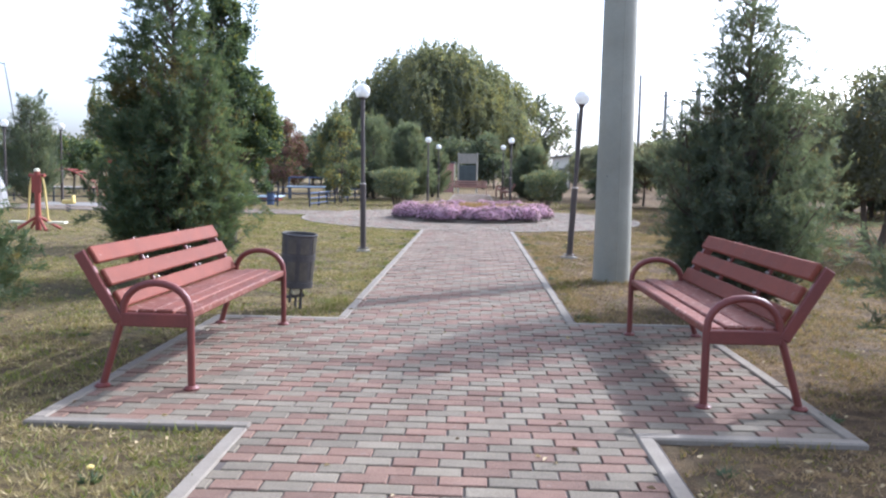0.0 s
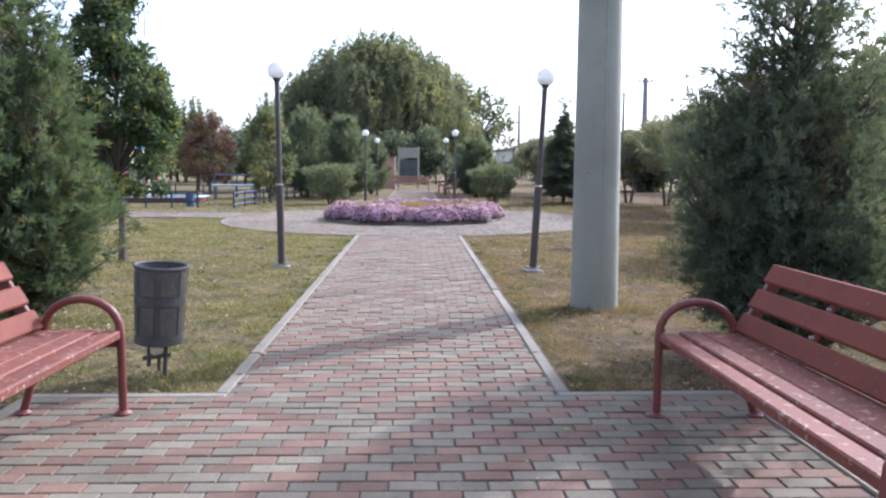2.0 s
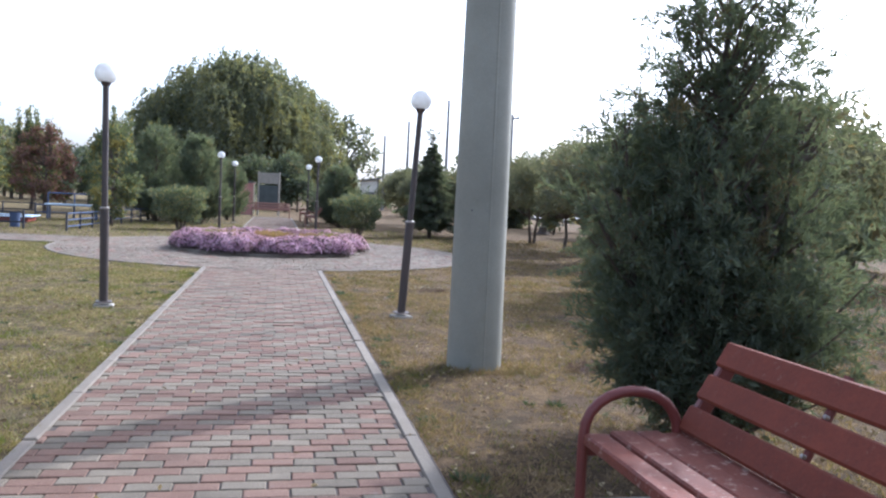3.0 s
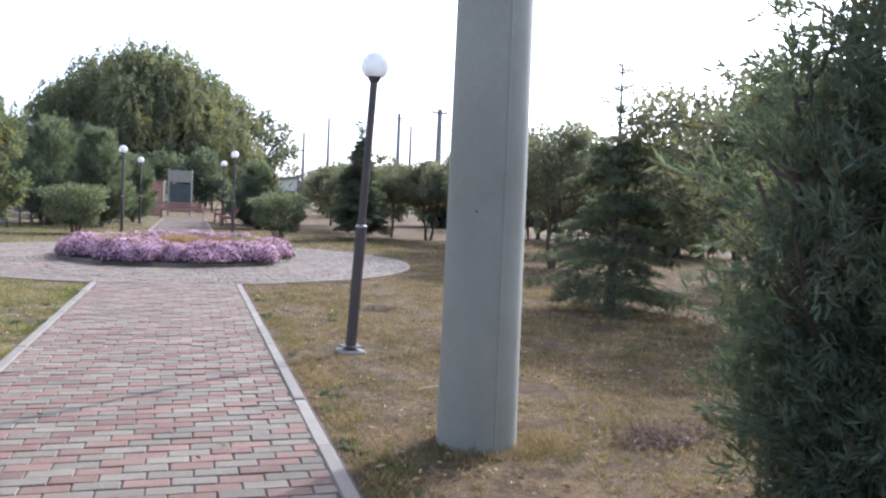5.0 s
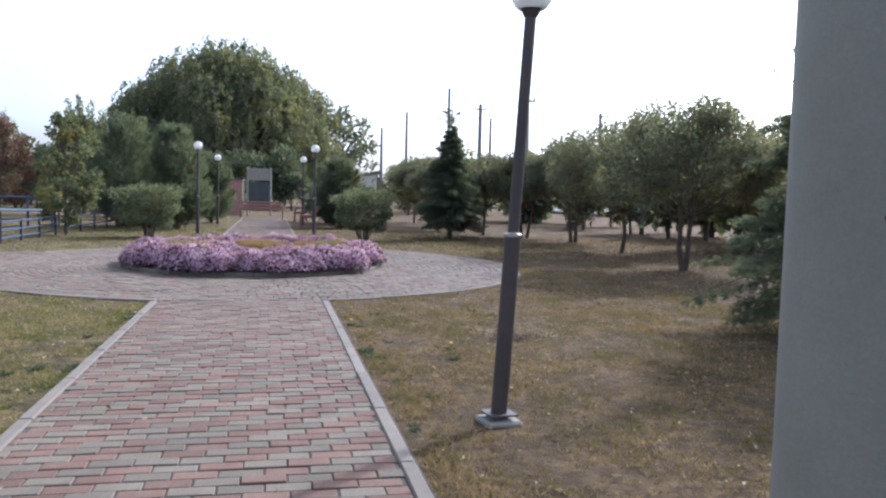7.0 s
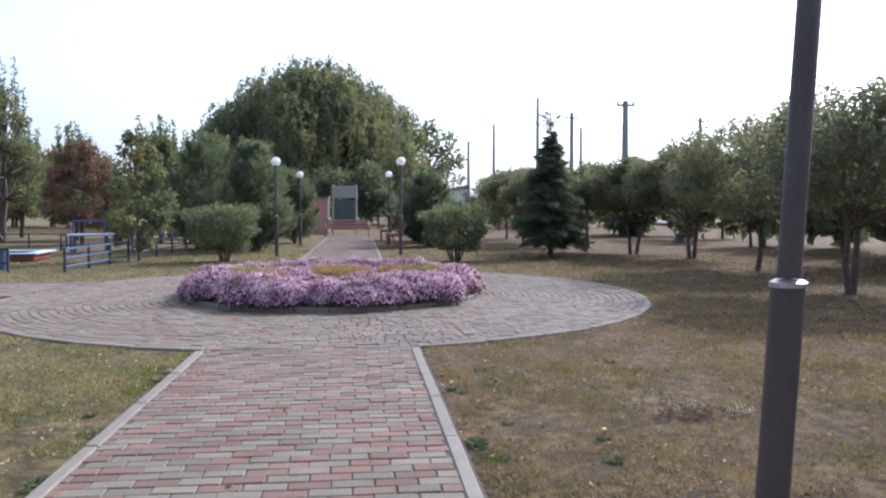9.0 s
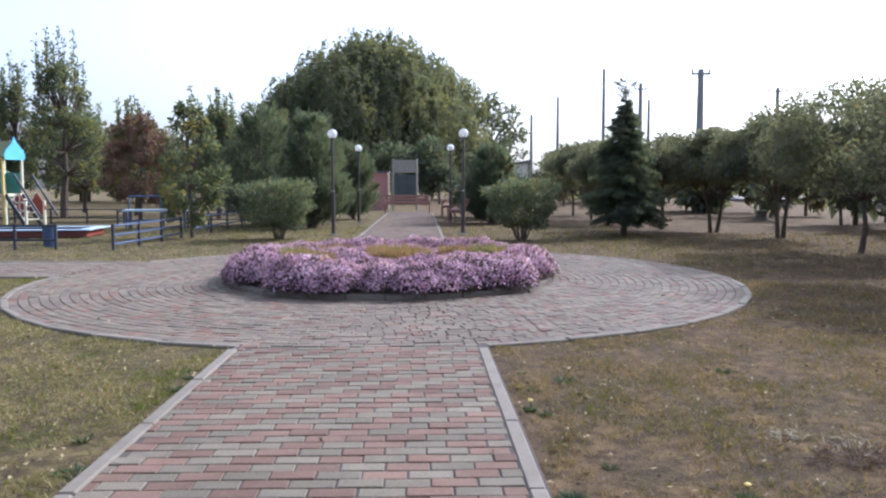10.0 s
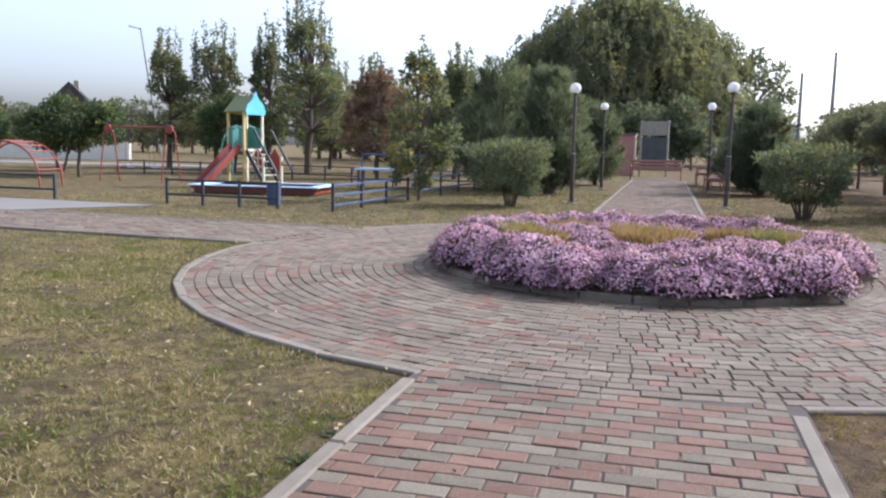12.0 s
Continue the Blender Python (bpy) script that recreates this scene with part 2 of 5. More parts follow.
# paler than real willow foliage: brightening by distance haze is put into the colour
L_WILLOW = leaf("willow_leaves", (0.105, 0.128, 0.070), (0.205, 0.222, 0.120), (0.22, 0.21, 0.10), 0.10, 0.50, 3.0)
L_BUSH = leaf("hedge_leaves", (0.083, 0.116, 0.064), (0.154, 0.189, 0.105), (0.22, 0.21, 0.11), 0.10, 0.4, 0.4)
# lifted likewise, with distance haze mixed into the leaf colour
L_FAR = leaf("far_leaves", (0.110, 0.132, 0.090), (0.175, 0.200, 0.130), (0.18, 0.16, 0.10), 0.08, 0.50, 4.0)
L_ASTERG = leaf("aster_foliage", (0.08, 0.085, 0.06), (0.22, 0.13, 0.18), None, 0, 0.3, 0.3)
L_ASTER = leaf("aster_petals", (0.45, 0.18, 0.36), (0.57, 0.32, 0.49), (0.66, 0.47, 0.60), 0.15, 0.35, 0.3)
L_FADED = leaf("faded_plants", (0.33, 0.17, 0.08), (0.36, 0.22, 0.10), (0.24, 0.20, 0.07), 0.12, 0.4, 0.4)
L_SAGE = leaf("yellow_green_plants", (0.17, 0.19, 0.06), (0.30, 0.29, 0.09), (0.32, 0.22, 0.09), 0.15, 0.4, 0.4)
L_DEAD = leaf("dead_weeds", (0.10, 0.055, 0.055), (0.17, 0.10, 0.095), (0.24, 0.18, 0.14), 0.15, 0.25, 0.3)
L_STRAW = leaf("pale_straw", (0.36, 0.32, 0.25), (0.50, 0.45, 0.37), (0.20, 0.15, 0.10), 0.2, 0.25, 0.3)
L_BLADE = leaf("grass_blades", (0.395, 0.262, 0.104), (0.178, 0.112, 0.048), (0.160, 0.150, 0.045), 0.10, 0.3, 0.45)
L_BLADE_YELLOW = leaf("yellow_grass_blades", (0.425, 0.326, 0.106), (0.180, 0.136, 0.042), (0.155, 0.172, 0.040), 0.17, 0.3, 0.45)
L_DRYLEAF = leaf("dry_leaves", (0.10, 0.06, 0.03), (0.24, 0.16, 0.07), (0.38, 0.30, 0.17), 0.2, 0.2, 0.5)
L_WEED = leaf("weed_leaves", (0.065, 0.100, 0.040), (0.110, 0.145, 0.060), None, 0, 0.35, 0.3)
L_DAND = leaf("dandelion_petals", (0.75, 0.55, 0.03), (0.8, 0.62, 0.05), None, 0, 0.2, 0.3)

# ---- mesh tools ----


class Geo:
    def __init__(self):
        self.v, self.f, self.n = [], [], 0

    def add(self, verts, faces, m=None):
        if m is not None:
            verts = [m @ Vector(p) for p in verts]
        self.v += [tuple(p) for p in verts]
        self.f += [tuple(i + self.n for i in q) for q in faces]
        self.n += len(verts)
        return self

    def box(self, c, s, m=None, b=0.004):
        """A box of size s round c with chamfered edges."""
        hx, hy, hz = (k / 2 for k in s)
        b = min(b, hx * 0.9, hy * 0.9, hz * 0.9)
        verts, key = [], {}
        for sx in (-1, 1):
            for sy in (-1, 1):
                for sz in (-1, 1):
                    for ax in range(3):
                        p = [sx * (hx - b), sy * (hy - b), sz * (hz - b)]
                        p[ax] += (sx, sy, sz)[ax] * b
                        key[sx, sy, sz, ax] = len(verts)
                        verts.append(Vector(p))
        faces = []
        for ax in range(3):
            o = [a for a in range(3) if a != ax]
            for sg in (-1, 1):
                q = []
                for u, w in ((-1, -1), (1, -1), (1, 1), (-1, 1)):
                    k = [0, 0, 0]
                    k[ax], k[o[0]], k[o[1]] = sg, u, w
                    q.append(key[(*k, ax)])
                faces.append(q)
            for u in (-1, 1):
                for w in (-1, 1):
                    q = []
                    for sg, a in ((-1, o[0]), (1, o[0]), (1, o[1]), (-1, o[1])):
                        k = [0, 0, 0]
                        k[ax], k[o[0]], k[o[1]] = sg, u, w
                        q.append(key[(*k, a)])
                    faces.append(q)
        for sx in (-1, 1):
            for sy in (-1, 1):
                for sz in (-1, 1):
                    faces.append([key[sx, sy, sz, a] for a in range(3)])
        out = []
        for q in faces:
            a, bb, cc = verts[q[0]], verts[q[1]], verts[q[2]]
            mid = sum((verts[i] for i in q), Vector()) / len(q)
            out.append(q if (bb - a).cross(cc - a).dot(mid) > 0 else q[::-1])
        return self.add([p + Vector(c) for p in verts], out, m)

    def tube(self, pts, radii, sides=8, m=None, caps=True):
        pts = [Vector(p) for p in pts]
        if isinstance(radii, (int, float)):
            radii = [radii] * len(pts)
        verts, faces = [], []
        side = None
        for i, p in enumerate(pts):
            d = (pts[min(i + 1, len(pts) - 1)] - pts[max(i - 1, 0)]).normalized()
            if side is None:
                side = d.orthogonal().normalized()
            side = (side - d * side.dot(d)).normalized()
            up = d.cross(side)
            for k in range(sides):
                a = 2 * math.pi * k / sides
                verts.append(p + (side * math.cos(a) + up * math.sin(a)) * radii[i])
        for i in range(len(pts) - 1):
            for k in range(sides):
                a, b = i * sides + k, i * sides + (k + 1) % sides
                faces.append((a, b, b + sides, a + sides))
        if caps:
            faces.append(tuple(range(sides))[::-1])
            faces.append(tuple(range((len(pts) - 1) * sides, len(pts) * sides)))
        return self.add(verts, faces, m)

    def lathe(self, prof, sides=24, m=None):
        """Turns (radius, height) points round z; radius 0 closes an end."""
        verts, rings, faces = [], [], []
        for r, z in prof:
            if r < 1e-6:
                rings.append([len(verts)])
                verts.append((0, 0, z))
            else:
                rings.append(list(range(len(verts), len(verts) + sides)))
                verts += [(r * math.cos(2 * math.pi * k / sides), r * math.sin(2 * math.pi * k / sides), z) for k in range(sides)]
        for a, b in zip(rings, rings[1:]):
            for k in range(sides):
                j = (k + 1) % sides
                if len(a) == 1 and len(b) > 1:
                    faces.append((a[0], b[j], b[k]))
                elif len(b) == 1 and len(a) > 1:
                    faces.append((a[k], a[j], b[0]))
                elif len(a) > 1:
                    faces.append((a[k], a[j], b[j], b[k]))
        return self.add(verts, faces, m)

    def prism(self, outline, axis_from, axis_to):
        """An outline of (x, z) points, drawn out along y."""
        n = len(outline)
        verts = [(x, axis_from, z) for x, z in outline] + [(x, axis_to, z) for x, z in outline]
        faces = [(i, (i + 1) % n, n + (i + 1) % n, n + i) for i in range(n)] + [tuple(range(n))[::-1], tuple(range(n, 2 * n))]
        return self.add(verts, faces)

    def mesh(self, name, material, smooth=False):
        me = bpy.data.meshes.new(name)
        me.from_pydata(self.v, [], self.f)
        bm = bmesh.new()
        bm.from_mesh(me)
        bmesh.ops.recalc_face_normals(bm, faces=bm.faces)
        bm.to_mesh(me)
        bm.free()
        me.materials.append(material)
        me.shade_flat()
        if smooth:
            me.shade_smooth()
            me.set_sharp_from_angle(angle=radians(40))
        return me


def quads_mesh(name, verts, faces, material):
    """A mesh from arrays: verts (n, 3), faces (k, 4) or (k, 3)."""
    me = bpy.data.meshes.new(name)
    me.vertices.add(len(verts))
    me.vertices.foreach_set("co", np.ascontiguousarray(verts, np.float32).ravel())
    k = faces.shape[1]
    me.loops.add(faces.size)
    me.loops.foreach_set("vertex_index", np.ascontiguousarray(faces, np.int32).ravel())
    me.polygons.add(len(faces))
    me.polygons.foreach_set("loop_start", np.arange(0, faces.size, k, dtype=np.int32))
    me.update(calc_edges=True)
    me.shade_flat()
    me.materials.append(material)
    return me


def unit(a):
    return a / np.maximum(np.linalg.norm(a, axis=1, keepdims=True), 1e-9)


def blades(p, d, length, width, rng, fold=0.25):
    """Pointed leaves from p along d: four corners each, folded along the rib."""
    n = len(p)
    side = unit(np.cross(d, rng.normal(size=(n, 3))))
    up = np.cross(side, d)
    length, width = np.broadcast_to(length, n)[:, None], np.broadcast_to(width, n)[:, None]
    mid = p + d * length * 0.45
    v = np.stack([p, mid + side * width / 2 + up * width * fold, p + d * length, mid - side * width / 2 + up * width * fold], 1).reshape(-1, 3)
    return v, np.arange(4 * n).reshape(-1, 4)


def thing(name, m, label, category, group="", kind=""):
    ob = new(name)
    ob.empty_display_size = 0.2
    ob.matrix_world = m
    return tagged(ob, label, category, group, kind)


def part(name, geo, material, parent=None, label="", smooth=False):
    me = geo.mesh(name, material, smooth) if isinstance(geo, Geo) else geo
    ob = new(name, me)
    if parent:
        ob.parent = parent
    return tagged(ob, label)


def whole(name, geo, material, m, label, category, group="", kind="", smooth=False):
    ob = part(name, geo, material, None, "", smooth)
    ob.matrix_world = m
    return tagged(ob, label, category, group, kind)

# ---- ground and pavements ----
RING = (0.02, 22.40)        # centre of the round place
R_OUT = 4.66
SIDE_TURN = Matrix.Translation((-4.6, 23.7, 0)) @ pose(0, 0, 0, 0, 0, -3.5) @ Matrix.Translation((4.6, -23.7, 0))   # the side path bears off a little
BED = (0.08, 22.50)
PATH_HALF = 0.955          # between the kerbs
KERB = 0.08
AXIS = -0.02               # the first footpath lies a little off the place's axis

RISE, RISE_FROM, RISE_TO = 0.08, 17.8, 27.2      # the land climbs gently across the round place


def rise(y):
    return RISE * min(1.0, max(0.0, (y - RISE_FROM) / (RISE_TO - RISE_FROM)))


gx, gy = (-450, -60, -20, 0, 20, 60, 450), (-450, -60, 0, RISE_FROM, RISE_TO, 60, 450)
me = bpy.data.meshes.new("ground")
me.from_pydata([(x, y, -0.024) for y in gy for x in gx], [], [(a, a + 1, a + 8, a + 7) for r in range(6) for a in range(r * 7, r * 7 + 6)])
me.materials.append(M_LAWN)
ground = tagged(new("ground", me), "dry yellowed park lawn with green patches", "lawn", kind="structure")


def slab(name, outline, z0, z1, material, label, category="pavement"):
    n = len(outline)
    g = Geo().add([(x, y, z0) for x, y in outline] + [(x, y, z1) for x, y in outline],
                  [tuple(range(n))[::-1], tuple(range(n, 2 * n))] + [(i, (i + 1) % n, n + (i + 1) % n, n + i) for i in range(n)])
    return whole(name, g, material, Matrix(), label, category, kind="structure")


def arc(c, r, a0, a1, n):
    return [(c[0] + r * math.cos(radians(a0 + (a1 - a0) * i / n)), c[1] + r * math.sin(radians(a0 + (a1 - a0) * i / n))) for i in range(n + 1)]


main_path = slab("pavement_1", [(-1.03, -6), (1.03, -6), (1.03, 3.40), (2.02, 3.40), (2.02, 6.46), (1.03, 6.46), (1.03, 18.2), (-1.03, 18.2), (-1.03, 6.46), (-2.1, 6.46), (-2.1, 3.40), (-1.03, 3.40)],
                 -0.06, -0.009, M_SAND, "footpath of red and grey concrete pavers with two bench bays")
round_place = slab("pavement_2", arc(RING, R_OUT - 0.02, 0, 354, 59), -0.06, -0.012, M_SAND, "round place of concrete pavers laid in rings about the flower bed")
side_path = slab("pavement_3", [(-40, 22.69), (-4.6, 22.69), (-4.1, 24.77), (-40, 24.77)], -0.06, -0.016, M_SAND, "side footpath of concrete pavers towards the playground")
side_path.matrix_world = SIDE_TURN
far_path = slab("pavement_4", [(-1.03, 26.6), (1.03, 26.6), (1.03, 49.5), (-1.03, 49.5)], -0.06, -0.02, M_SAND, "footpath of pavers beyond the flower bed")
slab("pavement_5", [(-14.5, 24.9), (-10.6, 24.9), (-8.9, 27.0), (-14.5, 27.3)], -0.06, -0.005, M_ROAD, "pale concrete apron at the playground entrance")
far_road = slab("road", [(-60, 44), (-21, 48.5), (-20, 51.5), (-60, 48)], -0.06, -0.01, M_ROAD, "grey asphalt road behind the playground", "road")


def paved(x, y):
    if abs(x) < 1.04 and (y < 18.5 or 26.5 < y < 49.5):
        return True
    if -2.12 < x < 2.05 and 3.36 < y < 6.5:
        return True
    if (x - RING[0]) ** 2 + (y - RING[1]) ** 2 < (R_OUT + 0.01) ** 2:
        return True
    return x < -4 and (22.8 < y < 24.9 or (-14.5 < x < -9 and 24.8 < y < 27.2))


# kerbs, stone by stone
KERB_MESHES = {}


def kerb_stone(parent, p, q, top):
    p, q = Vector((*p, 0)), Vector((*q, 0))
    length = round((q - p).length - 0.006, 2)
    if length < 0.05:
        return
    if length not in KERB_MESHES:
        KERB_MESHES[length] = Geo().box((0, 0, -0.09), (length, KERB, 0.18), b=0.009).mesh("kerb_stone", M_KERB)
    ob = new("kerb_stone", KERB_MESHES[length])
    ob.parent = parent
    a = math.degrees(math.atan2(q.y - p.y, q.x - p.x))
    c = (p + q) / 2
    ob.matrix_basis = pose(c.x, c.y, top + random.uniform(-0.004, 0.004), random.uniform(-0.8, 0.8), random.uniform(-0.25, 0.25), a + random.uniform(-0.25, 0.25))


def kerb_line(parent, p, q, top=0.006, step=1.0):
    p, q = Vector(p), Vector(q)
    n = max(1, round((q - p).length / step))
    for i in range(n):
        kerb_stone(parent, p.lerp(q, i / n), p.lerp(q, (i + 1) / n), top)


kerbs = thing("kerb", Matrix(), "low grey concrete kerb stones edging the paths", "kerb", kind="structure")
HALF = PATH_HALF + KERB / 2
for sx in (-1, 1):
    bay = 2.01 if sx > 0 else 2.08
    kerb_line(kerbs, (AXIS + sx * HALF, -5.68), (AXIS + sx * HALF, 3.36))
    kerb_line(kerbs, (AXIS + sx * (HALF - 0.04), 3.40), (sx * (bay + 0.04), 3.40))
    kerb_line(kerbs, (sx * bay, 3.44), (sx * bay, 6.42))
    kerb_line(kerbs, (AXIS + sx * (HALF - 0.04), 6.46), (sx * (bay + 0.04), 6.46))
    kerb_line(kerbs, (AXIS + sx * HALF, 6.50), (AXIS + sx * HALF, 17.74))
    kerb_line(kerbs, (sx * HALF, 27.25), (sx * HALF, 47.2))
for a0, a1 in ((-77.6, 77.8), (102.3, 149.5), (175.5, 257.2)):
    n = round((a1 - a0) / 9)
    pts = arc(RING, R_OUT - KERB / 2, a0, a1, n)
    for p, q in zip(pts, pts[1:]):
        kerb_stone(kerbs, p, q, 0.003)
for p, q, top in (((-4.75, 22.66), (-30, 22.66), 0.012), ((-4.2, 24.80), (-10.4, 24.80), 0.006)):
    kerb_line(kerbs, (SIDE_TURN @ Vector((*p, 0))).to_2d(), (SIDE_TURN @ Vector((*q, 0))).to_2d(), top)

# ---- plants: makers ----


def grow(name, m, trunk, v, f, material, label, category, group="", kind=""):
    top = thing(name, m, label, category, group, kind)
    if trunk:
        part("trunk", trunk, M_BARK, top, smooth=True)
    part("crown", quads_mesh("crown", v, f, material), None, top)
    return top


def conifer(name, x, y, h, r, n, material, seed, label, rise=0.5, low=0.04, size=0.055, power=0.75, lumps=0.22, wisps=26, twig=0.05, category="conifer", group="", shape=0.2, heads=(), bare=1.0):
    """A bushy conifer: sprays along rising or drooping branches, an uneven outline and loose tips."""
    rng = np.random.default_rng(seed)
    trunk = Geo().tube([(0, 0, -0.05), (0.02, 0.01, h * 0.35), (0.0, 0.02, h * 0.7), (0.01, 0, h * 0.97)], [0.035 + h * 0.014, 0.03 + h * 0.008, 0.02, 0.006], 8)
    heads = [(0.0, 0.0, 1.0, 1.0)] + list(heads)
    us, azs, lns, outs, starts = [], [], [], [], []
    for hx, hy, kh, kr in heads:
        hh, rr = h * kh, r * kr
        k = int((60 + hh * 50) * (0.4 + 0.6 * kr) * (1.7 if n > 30000 else 1.0))
        u = low + (0.97 - low) * rng.random(k) ** 1.1
        az = rng.random(k) * 2 * math.pi
        ph = rng.random(4) * 6.28
        keep = rng.random(k) < np.where(u > 0.5, bare, 1.0)
        u, az = u[keep], az[keep]
        k = len(u)
        prof = rr * np.clip(1 - u, 0, 1) ** power * np.clip((u + 0.10) / shape, 0.45, 1)
        prof *= 1 + lumps * (np.sin(2 * az + ph[0] + 3 * u) * 0.5 + np.sin(3 * az + ph[1] - 7 * u) * 0.5 + np.sin(11 * u + ph[2] + az) * 0.4)
        ln = prof * (0.72 + 0.38 * rng.random(k)) + 0.06
        if bare < 1:
            ln *= np.where(u > 0.5, 0.8 + 0.55 * rng.random(k), 1.0)
        out = np.stack([np.cos(az), np.sin(az), rise * (0.6 + 0.8 * rng.random(k))], 1)
        z = np.maximum(u * hh - 0.8 * out[:, 2] * ln, 0.06)
        f = np.clip(z / (0.6 * hh), 0, 1)
        starts.append(np.stack([hx * f, hy * f, z], 1))
        us.append(u), lns.append(ln), outs.append(out)
        if kh < 1:
            trunk.tube([(0, 0, 0.1), (hx * 0.8, hy * 0.8, hh * 0.45), (hx, hy, hh * 0.95)], [0.03, 0.02, 0.005], 6)
    u, ln, out, start_p = np.concatenate(us), np.concatenate(lns), np.concatenate(outs), np.concatenate(starts)
    nb = len(u)
    for i in range(0, nb, 3):
        a, b = start_p[i], start_p[i] + out[i] * ln[i] * 0.85
        trunk.tube([a - (0, 0, 0.1 * ln[i]), (a + b) / 2 - (0, 0, 0.04), b], [0.014, 0.010, 0.004], 4, caps=False)
    w = ln / ln.sum()
    idx = rng.choice(nb, n, p=w)
    t = 0.22 + 0.78 * rng.random(n) ** 0.62
    bend = rise * 0.35 * ln[idx] * t * t
    if n > 30000:                                # near trees: sprays set along side twigs
        m = n // 34
        tw = np.repeat(np.arange(m), 34)
        n = len(tw)
        idx, t, bend = idx[:m], t[:m], bend[:m]
        base = start_p[idx] + out[idx] * (ln[idx] * t)[:, None] + rng.normal(size=(m, 3)) * (twig * 0.7 + 0.05 * ln[idx])[:, None]
        base[:, 2] += bend
        way = unit(unit(out[idx]) * 0.75 + rng.normal(size=(m, 3)) * 0.55 + np.array([0, 0, 0.15]))
        tl = 0.09 + 0.15 * rng.random(m)
        s = rng.random(n)
        p = base[tw] + way[tw] * (tl[tw] * s)[:, None] + rng.normal(size=(n, 3)) * (0.020 * (1.15 - s))[:, None]
        p[:, 2] -= 0.25 * tl[tw] * s * s
        d = unit(way[tw] + rng.normal(size=(n, 3)) * 0.5)
    else:
        p = start_p[idx] + out[idx] * (ln[idx] * t)[:, None] + rng.normal(size=(n, 3)) * (twig + 0.06 * ln[idx])[:, None]
        p[:, 2] += bend
        d = unit(unit(out[idx]) * 0.9 + rng.normal(size=(n, 3)) * 0.55 + np.array([0, 0, 0.35 if rise > 0 else -0.1]))
    L = size * (0.6 + 0.9 * rng.random(n))
    V, F = blades(p, d, L, L * 0.17, rng)
    vs, fs = [V], [F]
    for _ in range(wisps):                       # loose tips past the outline
        i = rng.integers(nb)
        tip = start_p[i] + out[i] * ln[i]
        way = unit((out[i] + np.array([0, 0, 0.9 if rise > 0 else 0.1]) + rng.normal(size=3) * 0.25)[None])[0]
        k = 90
        tt = rng.random(k)
        pp = tip + way * (tt * (0.18 + 0.22 * rng.random()) * (0.5 + h / 5))[:, None] + rng.normal(size=(k, 3)) * (0.022 * (1.2 - tt))[:, None]
        V, F = blades(pp, unit(way + rng.normal(size=(k, 3)) * 0.5), size * 0.9, size * 0.15, rng)
        fs.append(F + sum(len(a) for a in vs))
        vs.append(V)
    V = np.concatenate(vs)
    V[:, 2] = np.maximum(V[:, 2], 0.0)
    return grow(name, pose(x, y, -0.03), trunk, V, np.concatenate(fs), material, label, category, group)


def spruce(name, x, y, h, r, n, seed, label, leader=0.25, group="", taper=0.55, skirt=0.05, boughs=36):
    """A young spruce: irregular level branches that droop at their tips, needles on side twigs, and a thin leader."""
    rng = np.random.default_rng(seed)
    g = Geo().tube([(0, 0, -0.05), (0.02, 0, h * 0.5), (0, 0.01, h)], [0.03 + h * 0.012, 0.03, 0.006], 8)
    ps, ds = [], []
    body = 1 - leader
    nb = int(boughs * h)
    arms = []
    for _ in range(nb):
        q = rng.random() ** 1.1
        arms.append((h * (skirt + (body - skirt) * q), r * ((1 - q) ** taper * min(1.0, 0.7 + 2.2 * q) + 0.10) * (0.55 + 0.5 * rng.random()), 0.10 + 0.30 * q, 1.0))
    for z in (body + leader * 0.06, body + leader * 0.24, body + leader * 0.44, body + leader * 0.62):
        for _ in range(5):
            arms.append((h * z, r * (0.34 - 0.30 * (z - body) / leader) * (0.7 + 0.5 * rng.random()), 0.55, 0.35))
    total = sum(a[1] * a[3] for a in arms)
    for z, L, up, thick in arms:
        a = rng.random() * 2 * math.pi
        o = np.array([math.cos(a), math.sin(a), up])
        side = np.array([-math.sin(a), math.cos(a), 0])
        e = np.array([0, 0, z])
        droop = 0.30 * L if thick == 1 else 0.0
        g.tube([e, e + o * L * 0.55, e + o * L - (0, 0, droop * 0.8)], [0.012, 0.008, 0.003], 4, caps=False)
        k = max(8, int(n * L * thick / total))
        t = rng.random(k) ** 0.65
        twig = np.round(t * 9) / 9
        sp = (rng.random(k) - 0.5) * 0.62 * L * (1.15 - twig)
        ps.append(e + o * (L * twig + np.abs(sp) * 0.5)[:, None] + side * sp[:, None] - np.array([0, 0, 1]) * (droop * t * t + np.abs(sp) * 0.45)[:, None] + rng.normal(size=(k, 3)) * 0.012)
        ds.append(unit(o * 0.7 + side * np.sign(sp)[:, None] * 0.5 - np.array([0, 0, 0.25]) + rng.normal(size=(k, 3)) * 0.45))
    k = 70
    z = h * (1 - leader * 0.95 * rng.random(k))
    ps.append(np.stack([rng.normal(size=k) * 0.008, rng.normal(size=k) * 0.008, z], 1))
    ds.append(unit(rng.normal(size=(k, 3)) * 0.6 + np.array([0, 0, 1.0])))
    P, D = np.concatenate(ps), np.concatenate(ds)
    V, F = blades(P, D, 0.055 + 0.045 * rng.random(len(P)), 0.014, rng)
    V[:, 2] = np.maximum(V[:, 2], 0.0)
    return grow(name, pose(x, y, -0.03), g, V, F, L_JUNDARK, label, "spruce", group)


